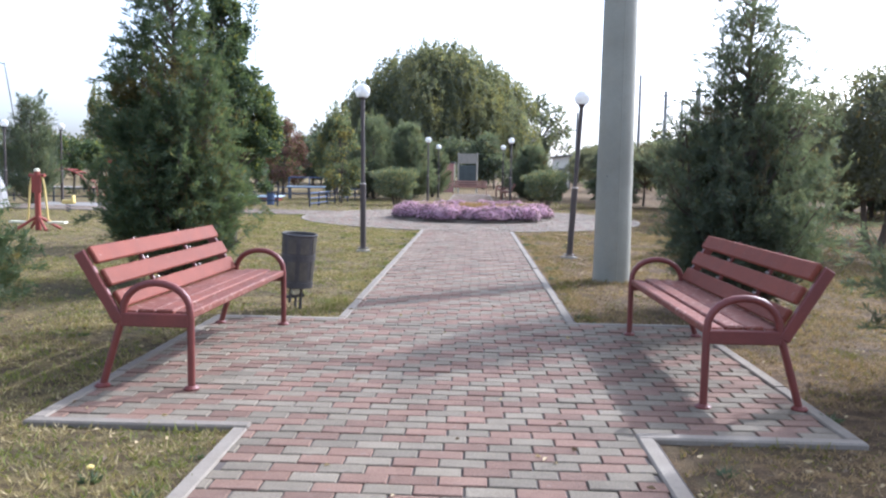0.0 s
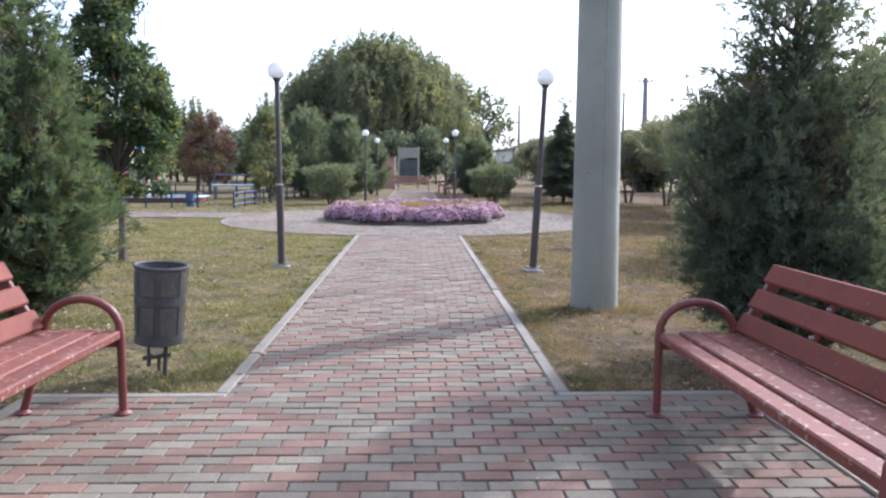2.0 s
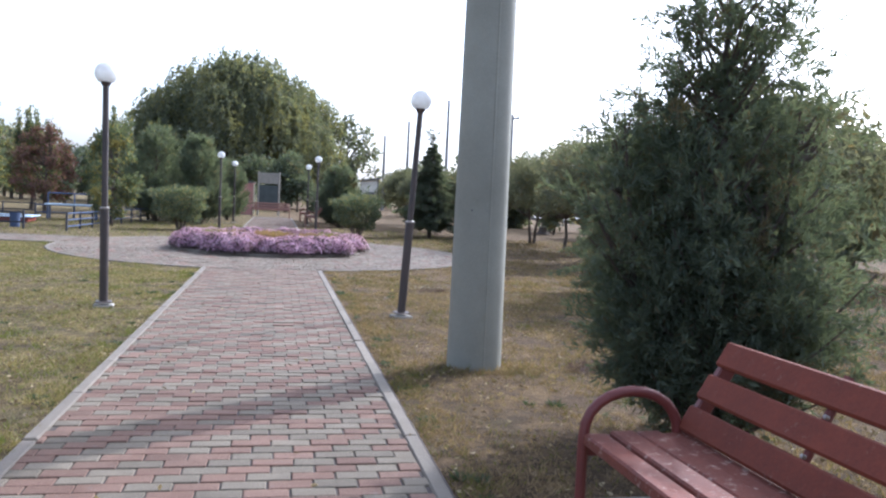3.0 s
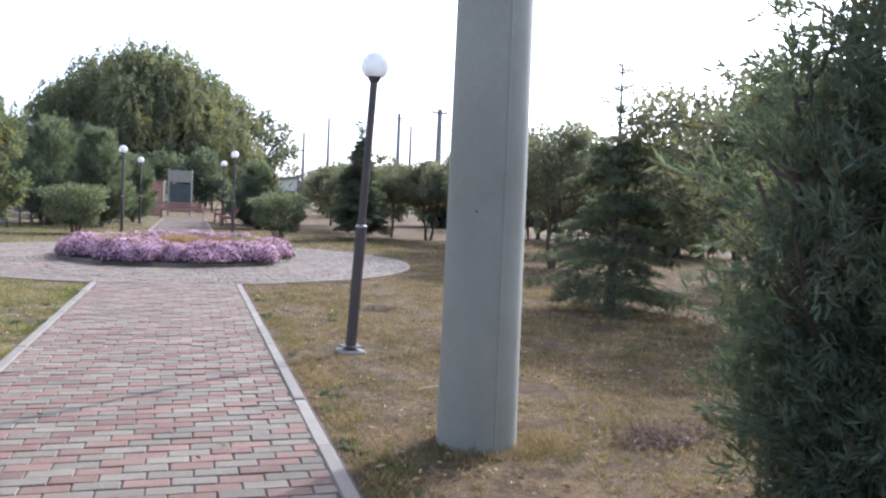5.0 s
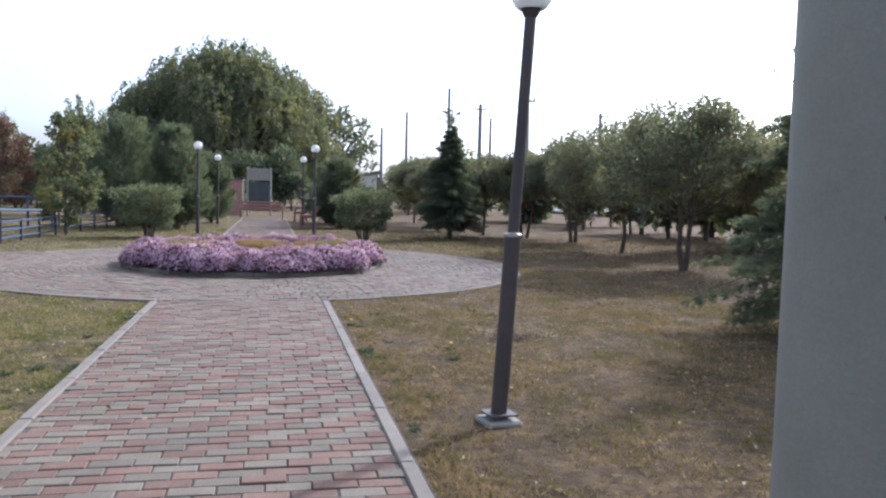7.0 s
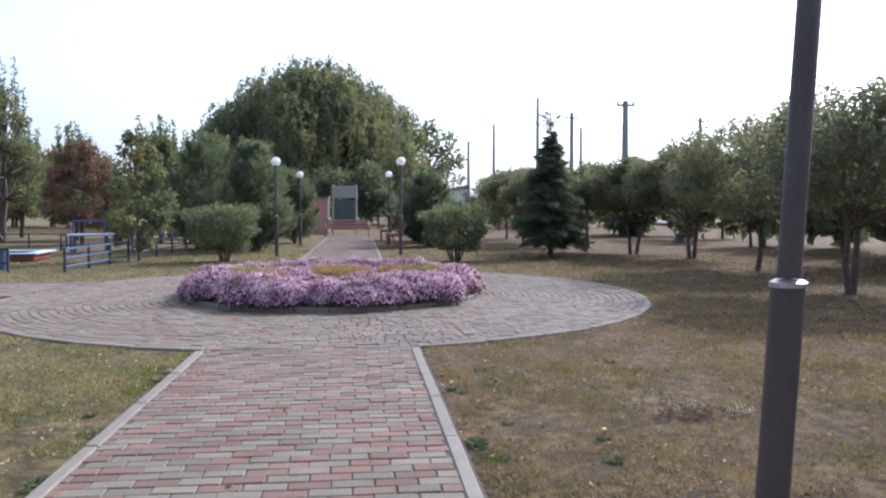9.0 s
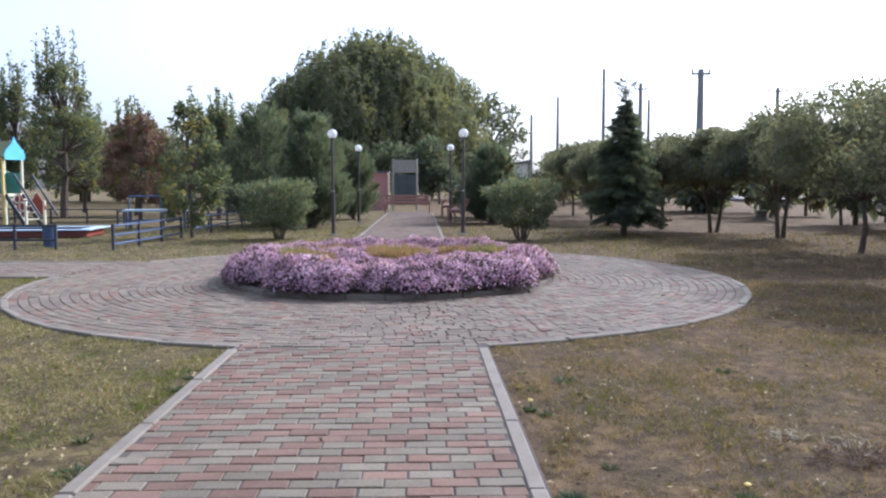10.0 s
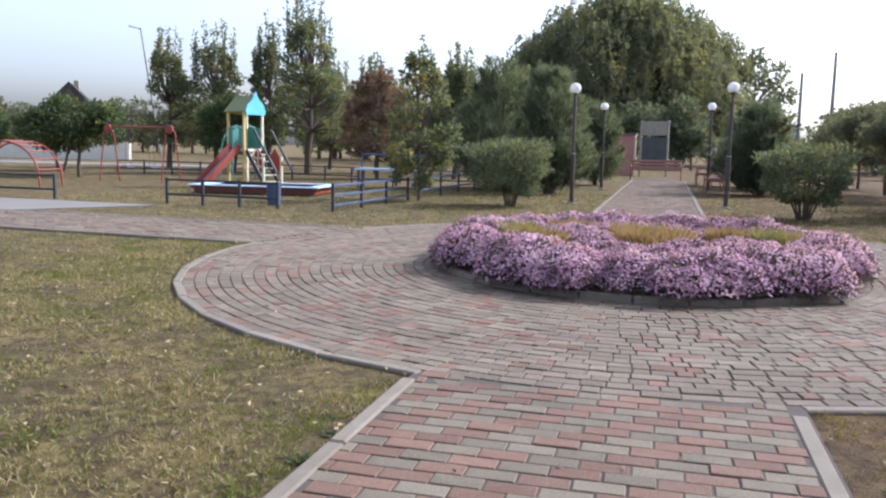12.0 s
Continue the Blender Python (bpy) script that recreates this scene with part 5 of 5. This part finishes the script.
# ---- far things ----
board = thing("notice_board", pose(-0.31, 53.0, -0.03), "tall notice stand with a pale panel on two posts", "notice board")
for x in (-0.60, 0.60):
    part("post", Geo().tube([(x, 0, 0), (x, 0, 2.6)], 0.055, 8), M_PAD, board, smooth=True)
part("panel", Geo().box((0, 0, 2.22), (1.24, 0.05, 0.64)), M_PAD, board)
part("lower_panel", Geo().box((0, 0.02, 1.1), (1.1, 0.04, 1.4)), M_SCREEN, board, "dark grey-green lower panel")
shed = thing("pink_shed", pose(-1.75, 54.5, -0.03), "small flat-roofed shed with faded pink walls", "shed")
part("wall", Geo().box((0, 0, 0.95), (1.12, 2.0, 1.90), b=0.01), M_PINK, shed)
part("roof", Geo().box((0, 0, 1.95), (1.22, 2.2, 0.07)), M_SLATE, shed)
part("corner_post", Geo().box((0.58, -1.0, 0.93), (0.09, 0.09, 1.8)), M_CREAM, shed)
hut = thing("white_hut", pose(8.14, 76, -0.03, 0, 0, -6), "small pale plastered hut with a sloping slate roof", "hut")
part("wall", Geo().prism([(-0.78, 0), (0.78, 0), (0.78, 3.02), (-0.78, 2.80)], -1.5, 1.5), M_WHITE, hut)
part("roof", Geo().prism([(-1.0, 2.78), (1.05, 3.07), (1.05, 3.19), (-1.0, 2.90)], -1.75, 1.75), M_SLATE, hut)
part("corner_post", Geo().box((0.80, -1.52, 1.5), (0.10, 0.10, 3.0)), M_SLATE, hut)
part("door", Geo().box((0.15, -1.515, 0.95), (0.8, 0.04, 1.9)), M_SLATE, hut)
wall = tagged(part("wall_1", Geo().box((-36, 56, 0.5), (11, 0.2, 1.15)), M_WHITE), "long white plastered garden wall", "wall", kind="structure")


def house(x, y, rz, label):
    top = thing("house", pose(x, y, -0.03, 0, 0, rz) @ Matrix.Diagonal((0.72, 0.72, 1.08, 1)), label, "house")
    part("wall", Geo().box((0, 0, 1.6), (9, 7, 3.2), b=0.02), M_WHITE, top)
    g = Geo().prism([(-4.1, 3.2), (4.1, 3.2), (0, 6.0)], -5.0, 5.0)
    g.v = [tuple(pose(0, 0, 0, 0, 0, 90) @ Vector(v)) for v in g.v]
    part("roof", g, M_ROOF, top, "grey slate gable roof")
    part("gable_board", Geo().prism([(-2.6, 3.3), (2.6, 3.3), (0, 5.4)], -0.03, 0.03).mesh("gable_board", M_BARK), None, top).matrix_basis = pose(5.03, 0, 0, 0, 0, 90)
    part("chimney", Geo().box((1.2, 0.6, 5.75), (0.6, 0.6, 1.0), b=0.02), M_PAD, top)
    for wx in (-2.4, 0, 2.4):
        w = part("window", Geo().box((wx, -3.51, 1.7), (1.1, 0.06, 1.3)), M_CREAM, top)
        part("pane", Geo().box((wx, -3.55, 1.7), (0.9, 0.02, 1.1)), M_GLASS, w)


house(-55.2, 81.5, -56, "far house with dark slate roof and pale chimney")


def mast(x, y, h, arms, label, r=0.21):
    top = thing("railway_mast", pose(x, y, -0.03), label, "mast", "masts along the railway")
    part("shaft", Geo().tube([(0, 0, 0), (0, 0, h)], [r, r * 0.62], 10), M_MAST, top, smooth=True)
    for z, w in arms:
        part("cross_arm", Geo().box((0, 0, h - z), (w, 0.09, 0.1)), M_MAST, top)
        for s in (-1, 1):
            part("insulator", Geo().lathe([(0, 0), (0.05, 0), (0.06, 0.1), (0.03, 0.18), (0, 0.18)], 8, pose(s * w * 0.45, 0, h - z + 0.05)), M_CREAM, top)


MASTS = ((12.5, 100.5, 8.9, ()), (14.74, 96.8, 10.4, ()), (17.02, 85.6, 11.7, ()), (15.76, 68.4, 8.3, ((0.4, 0.9),)), (13.0, 48.0, 6.4, ((0.2, 0.85),)), (26.43, 70.8, 8.3, ((0.25, 1.5),)), (23.13, 92.8, 9.7, ()), (29.83, 37.1, 12.4, ((1.2, 1.2),)))
for x, y, h, arms in MASTS:
    mast(x, y, h, arms, "slim grey concrete mast with cross-arm" if arms else "slim grey concrete mast beside the railway")


def wire(p, q, sag):
    p, q = Vector(p), Vector(q)
    pts = [p.lerp(q, k / 12) - Vector((0, 0, sag * 4 * (k / 12) * (1 - k / 12))) for k in range(13)]
    whole("overhead_wire", Geo().tube(pts, 0.022, 4), M_WIRE, Matrix(), "thin dark overhead wire slung between masts", "wire", "overhead wires")


wire((29.83, 37.1, 8.4), (26.43, 70.8, 8.0), 0.6)
wire((26.43, 70.8, 7.9), (17.02, 85.6, 9.4), 0.5)
wire((13.0, 48.0, 6.2), (29.83, 37.1, 9.2), 0.5)
wire((15.76, 68.4, 7.8), (13.0, 48.0, 6.2), 0.3)
wire((29.83, 37.1, 8.9), (50.39, 14.0, 9.2), 0.8)
wire((26.43, 70.8, 7.7), (15.76, 68.4, 7.8), 0.3)
wire((17.02, 85.6, 10.6), (12.5, 100.5, 8.5), 0.4)
tall = thing("slanted_pole", pose(-44.67, 80, -0.03, 0, -9, 0), "thin far lamp mast standing behind the gardens", "mast")
part("shaft", Geo().tube([(0, 0, 0), (0, 0, 11.5)], [0.12, 0.06], 8), M_MAST, tall)
part("arm", Geo().tube([(0, 0, 11.4), (-1.2, 0, 11.9)], 0.05, 6), M_MAST, tall)
bank = slab("trim_1", [(24, -6), (60, -20), (60, 120), (26, 118), (24, 60)], -0.05, 0.28, M_BALLAST, "grey ballast bank of the railway", "embankment")


def car(x, y, z, rz):
    top = thing("parked_car", pose(x, y, z, 0, 0, rz), "pale parked car beyond the orchard trees", "car")
    g = Geo().prism([(-2.0, 0.25), (2.0, 0.25), (2.05, 0.55), (1.95, 0.78), (1.0, 0.88), (-1.3, 0.92), (-2.0, 0.85), (-2.08, 0.5)], -0.82, 0.82)
    part("body", g, M_WHITE, top)
    part("cabin", Geo().prism([(-1.5, 0.9), (0.95, 0.88), (0.35, 1.38), (-0.95, 1.42)], -0.70, 0.70), M_GLASS, top, "dark glazed cabin")
    part("roof", Geo().box((-0.3, 0, 1.43), (1.35, 1.34, 0.06), b=0.02), M_WHITE, top)
    for wx in (-1.25, 1.3):
        for wy in (-0.80, 0.80):
            w = part("wheel", Geo().lathe([(0, -0.09), (0.29, -0.09), (0.31, -0.05), (0.31, 0.05), (0.29, 0.09), (0, 0.09)], 18, pose(wx, wy, 0.31, 90, 0, 0)), M_BLACK, top, smooth=True)
            part("rim", Geo().lathe([(0, -0.095), (0.18, -0.095), (0.18, 0.095), (0, 0.095)], 14, pose(wx, wy, 0.31, 90, 0, 0)), M_BOLT, w)


car(26.62, 55.0, 0.28, 75)


def ladder_arch(x, y):
    top = thing("ladder_arch", pose(x, y, -0.024, 0, 0, 70), "dark green arched climbing ladder behind the slide", "climbing frame")
    pts = [(0.75 * math.cos(math.pi * k / 10), 1.75 * math.sin(math.pi * k / 10) ** 0.6) for k in range(11)]
    for s in (-0.3, 0.3):
        part("side_rail", Geo().tube([(a, s, b) for a, b in pts], 0.024, 8), M_TEAL, top, smooth=True)
    for a, b in pts[1:-1]:
        part("rung", Geo().tube([(a, -0.3, b), (a, 0.3, b)], 0.016, 6), M_TEAL, top, smooth=True)


ladder_arch(-13.24, 38.2)

# ---- grass, weeds, fallen bits ----
rngg = np.random.default_rng(5)


def lawn_blades(name, n, x0, x1, y0, y1, h, w, seed, label, material=None):
    rng = np.random.default_rng(seed)
    x, y = rng.uniform(x0, x1, n), rng.uniform(y0, y1, n)
    keep = np.array([not paved(a, b) for a, b in zip(x, y)])
    x, y = x[keep], y[keep]
    tuft = np.sin(3.1 * x + 1.7 * np.sin(2.3 * y)) * np.sin(2.7 * y + 1.3 * np.sin(3.3 * x)) + 0.4 * rng.normal(size=len(x))
    tuft += 0.8 * np.sin(17 * x + 2.1 * np.sin(9 * y + x)) * np.sin(15 * y + 1.9 * np.sin(11 * x - y))
    k = tuft > -0.3
    x, y, tuft = x[k], y[k], tuft[k]
    p = np.stack([x, y, np.full(len(x), -0.028)], 1)
    d = unit(np.stack([rng.normal(size=len(x)) * 0.75, rng.normal(size=len(x)) * 0.75, np.full(len(x), 0.75)], 1))
    L = h * (0.45 + 0.8 * rng.random(len(x))) * (0.75 + 0.4 * np.clip(tuft, -0.5, 1.5))
    v, f = blades(p, d, L, w, rng, 0.15)
    tagged(new(name, quads_mesh(name, v, f, material or L_BLADE)), label, "grass", kind="stuff")


GR = "short dry straw-coloured grass with green tufts"
lawn_blades("grass", 215000, -6.0, -1.0, 0.8, 22.8, 0.048, 0.0078, 301, GR, L_BLADE_YELLOW)
lawn_blades("grass", 215000, 1.0, 6.2, 0.8, 22.0, 0.048, 0.0078, 302, GR)
lawn_blades("grass", 60000, -15.0, -4.6, 8.0, 22.8, 0.055, 0.010, 303, GR, L_BLADE_YELLOW)
lawn_blades("grass", 40000, 4.0, 16.0, 8.0, 32.0, 0.08, 0.016, 304, GR)
lawn_blades("grass", 30000, -12.0, 6.0, 24.0, 36.0, 0.08, 0.016, 305, GR, L_BLADE_YELLOW)

lawn_blades("grass", 1500, 1.60, 2.30, 9.17, 9.87, 0.075, 0.006, 306, GR)
lawn_blades("grass", 9000, -1.30, -1.10, 1.0, 17.8, 0.055, 0.006, 307, GR, L_BLADE_YELLOW)
lawn_blades("grass", 9000, 1.10, 1.30, 1.0, 17.8, 0.055, 0.006, 308, GR)

n = 12000
lx, ly = rngg.uniform(-7, 7.5, n), rngg.uniform(1, 22, n)
ok = np.array([not paved(a, b) or rngg.random() < 0.035 for a, b in zip(lx, ly)])
lx, ly = lx[ok], ly[ok]
onp = np.array([0.004 if paved(a, b) else -0.004 for a, b in zip(lx, ly)])
ld = unit(np.stack([rngg.normal(size=len(lx)), rngg.normal(size=len(lx)), 0.2 * rngg.random(len(lx))], 1))
lv, lf = blades(np.stack([lx, ly, onp], 1), ld, 0.022 + 0.035 * rngg.random(len(lx)), 0.020, rngg, 0.3)
tagged(new("fallen_leaves", quads_mesh("fallen_leaves", lv, lf, L_DRYLEAF)), "small dry brown leaves scattered on the lawn", "leaves", kind="stuff")


def weed_mesh(seed, flower):
    rng = np.random.default_rng(seed)
    n = 44
    a = rng.random(n) * 6.28
    d = unit(np.stack([np.cos(a), np.sin(a), 0.35 + 0.7 * rng.random(n)], 1))
    p = np.stack([0.015 * np.cos(a), 0.015 * np.sin(a), np.zeros(n)], 1)
    return quads_mesh("weed", *blades(p, d, 0.05 + 0.07 * rng.random(n), 0.022, rng), L_WEED)


WEEDS = [weed_mesh(400 + i, False) for i in range(4)]
for k in range(100):
    side = 1 if k % 3 else -1
    y = rngg.uniform(1.2, 17.4)
    x = side * (1.05 + abs(rngg.normal()) * (0.10 if k % 4 else 0.9) + 0.04)
    if paved(x, y):
        continue
    ob = new("weed", WEEDS[k % 4])
    s = 0.35 + 0.4 * rngg.random()
    ob.matrix_world = pose(x, y, -0.032, 0, 0, rngg.random() * 360) @ Matrix.Diagonal((s, s, s, 1))
    tagged(ob, "small green weed tuft at the kerb", "weed", "weeds in the lawn")
for x, y in ((1.12, 15.98), (1.85, 14.6), (-1.44, 2.67), (-2.6, 12.2)):
    top = thing("dandelion", pose(x, y, -0.03), "yellow dandelion flower in the dry grass", "flower", "dandelions in the lawn")
    part("rosette", WEEDS[1], None, top).scale = (0.6, 0.6, 0.6)
    g = Geo().lathe([(0, 0.060), (0.013, 0.065), (0.016, 0.072), (0.008, 0.077), (0, 0.078)], 12)
    part("blossom", g, L_DAND, top)
    part("stem", Geo().tube([(0, 0, 0), (0.004, 0, 0.062)], 0.003, 5), L_WEED, top)



def weed_clump(name, x, y, r, h, n, material, seed, label):
    """A flattened clump of dead stalks on the lawn."""
    rng = np.random.default_rng(seed)
    a, q = rng.random(n) * 6.28, r * rng.random(n) ** 0.7
    p = np.stack([q * np.cos(a) * 1.5, q * np.sin(a) * 0.8, 0.01 + 0.5 * h * rng.random(n)], 1)
    d = unit(rng.normal(size=(n, 3)) * np.array([1, 1, 0.5]) + np.array([0, 0, 0.35]))
    ob = new(name, quads_mesh(name, *blades(p, d, 0.04 + 0.06 * rng.random(n), 0.008, rng), material))
    ob.matrix_world = pose(x, y, -0.03, 0, 0, rng.random() * 60)
    return tagged(ob, label, "weed", "dead weeds in the lawn")


weed_clump("dead_weed", 2.97, 9.44, 0.26, 0.09, 900, L_DEAD, 501, "dark reddish-brown dead weed flattened on the lawn")
for x, y, r, sd in ((2.35, 15.38, 0.12, 502), (2.62, 15.22, 0.14, 503), (2.90, 15.10, 0.10, 504)):
    weed_clump("withered_weed", x, y, r, 0.04, 70, L_STRAW, sd, "pale dry stalks lying in the grass")
weed_clump("dead_weed", 2.55, 15.05, 0.16, 0.05, 260, L_DEAD, 505, "dark dead weed beside pale dry stalks")
stick = whole("fallen_stick", Geo().tube([(-0.14, -0.04, 0.012), (0.0, 0.0, 0.016), (0.15, 0.03, 0.012)], [0.006, 0.008, 0.005], 6), M_STRAWSTICK, pose(1.97, 10.85, -0.014), "short pale dry stick lying on the lawn", "stick")

# ---- pavers, piece by piece ----
BW, BD, GAP = 0.1985, 0.0985, 0.008


def paver_shape(length, width, b=0.0042):
    """A paver: vertical sides, a chamfered rim and a flat top at z = 0."""
    hx, hy = length / 2, width / 2
    v = [(sx * hx, sy * hy, -0.03) for sx, sy in ((-1, -1), (1, -1), (1, 1), (-1, 1))]
    v += [(sx * hx, sy * hy, -b) for sx, sy in ((-1, -1), (1, -1), (1, 1), (-1, 1))]
    v += [(sx * (hx - b), sy * (hy - b), 0) for sx, sy in ((-1, -1), (1, -1), (1, 1), (-1, 1))]
    f = [(8, 9, 10, 11)]
    for i in range(4):
        j = (i + 1) % 4
        f += [(i, j, j + 4, i + 4), (i + 4, j + 4, j + 8, i + 8)]
    return np.array(v), np.array(f)


def paver_mesh(material, length=BW, width=BD):
    v, f = paver_shape(length, width)
    return quads_mesh("paver", v, f, material)


CUTS = (BW, 0.134, 0.095)          # whole pavers and the two lengths they are split into for the rings
FULL = {(colour, length): paver_mesh(m, length) for colour, m in enumerate((M_RED, M_GREY, M_BLEND)) for length in CUTS}
rngp = np.random.default_rng(9)
pieces = {}


def lay(parent, x, y, turn, length, width, colour, own):
    """One paver: an object of its own, or kept for the joined rest."""
    z, rx, ry = rngp.normal() * 0.0018, rngp.normal() * 0.6, rngp.normal() * 0.3
    m = pose(x + rngp.normal() * 0.0012, y + rngp.normal() * 0.0012, z, rx, ry, turn + rngp.normal() * 0.25)
    if own and (colour, length) in FULL:
        ob = new("paver", FULL[colour, length])
        ob.parent = parent
        ob.matrix_basis = m
        return
    v, f = paver_shape(length, width)
    mm = np.array(m)
    pieces.setdefault((parent.name, colour), []).append((v @ mm[:3, :3].T + mm[:3, 3], f))


def rows(parent, y0, y1, spans, own=lambda x, y: False, odd=0.06, pale=0.5):
    """Running bond across the way; spans(y) gives the stretches in x that a row fills."""
    n = int((y1 - y0) / (BD + GAP))
    for j in range(n):
        y = y0 + (j + 0.5) * (BD + GAP)
        shift = (BW + GAP) * (0.5 * (j % 2)) + 0.012 * math.sin(j * 0.7)
        for a, b in spans(y):
            i = math.floor((a - shift) / (BW + GAP))
            while True:
                x0 = shift + i * (BW + GAP)
                x1 = x0 + BW
                if x0 >= b - 0.02:
                    break
                u, w = max(x0, a), min(x1, b)
                if w - u > 0.03:
                    colour = (i + j // 2) % 2
                    if parent is side_path and colour == 0:
                        colour = 2
                    elif rngp.random() < odd:
                        colour = 1 - colour
                    lay(parent, (u + w) / 2, y, 0, BW if w - u > BW - 0.002 else w - u, BD, colour, own((u + w) / 2, y))
                i += 1


def main_spans(y):
    if 3.45 < y < 6.41:
        return [(-2.035, 1.965)]
    if y < 17.6:
        return [(AXIS - PATH_HALF, AXIS + PATH_HALF)]
    k = math.sqrt(max(0.0, (R_OUT - 0.06) ** 2 - (y - RING[1]) ** 2)) if abs(y - RING[1]) < R_OUT - 0.06 else 0.0
    return [(AXIS - PATH_HALF, RING[0] - k), (RING[0] + k, AXIS + PATH_HALF)] if k < PATH_HALF else []


rows(main_path, -2.0 - 60 * (BD + GAP), 18.1, main_spans, own=lambda x, y: 14.3 < y < 17.4 and abs(x) < 0.93)
rows(far_path, 27.1, 47.0, lambda y: [(-PATH_HALF, PATH_HALF)])
rows(side_path, 22.71, 24.75, lambda y: [(-16.0, RING[0] - math.sqrt((R_OUT - 0.06) ** 2 - (y - RING[1]) ** 2))], odd=0.35)
r = R_OUT - KERB - GAP / 2 - BD / 2
while r > 1.95:
    a = rngp.random() * 8
    end = a + 360
    while a < end - 1:
        front = abs((a % 360) - 270) < 48            # where rings meet the footpath they are pieced from split pavers
        u = rngp.random()
        length = CUTS[0] if u > (0.72 if front else 0.25) else CUTS[1] if u > (0.38 if front else 0.08) else CUTS[2]
        step = math.degrees((length + GAP) / r)
        x, y = RING[0] + r * math.cos(radians(a + step / 2)), RING[1] + r * math.sin(radians(a + step / 2))
        u = rngp.random()
        lay(round_place, x, y, a + step / 2 + 90 + (rngp.normal() * 1.2 if front else 0), length, BD, 2 if u < 0.5 else 1 if u < 0.86 else 0, r > 3.85 and -1.3 < x < 1.2 and y < 20)
        a += step
    r -= BD + GAP
for (owner, colour), rest in pieces.items():
    vs, fs, tot = [], [], 0
    for v, f in rest:
        vs.append(v)
        fs.append(f + tot)
        tot += len(v)
    ob = new("pavers", quads_mesh("pavers", np.concatenate(vs), np.concatenate(fs), (M_RED, M_GREY, M_BLEND)[colour]))
    ob.parent = bpy.data.objects[owner]
    tagged(ob, ("red concrete pavers", "grey concrete pavers", "faded pinkish concrete pavers")[colour], kind="stuff")

# ---- the rise of the land, laid under everything that stands on it ----
for ob in list(scene.objects):
    if ob.type not in ("MESH", "EMPTY"):
        continue
    sheet = ob.type == "MESH" and (ob.get("kind") in ("structure", "stuff")) and ob.name.split(".")[0] not in ("wall_1", "far_woods", "trim_1")
    if sheet:
        co = np.empty(len(ob.data.vertices) * 3, np.float32)
        ob.data.vertices.foreach_get("co", co)
        co = co.reshape(-1, 3)
        co[:, 2] += RISE * np.clip((co[:, 1] - RISE_FROM) / (RISE_TO - RISE_FROM), 0, 1)
        ob.data.vertices.foreach_set("co", co.ravel())
        ob.data.update()
    elif ob.parent is None or ob.name.startswith(("kerb_stone", "paver")):
        ob.location.z += rise(ob.location.y)
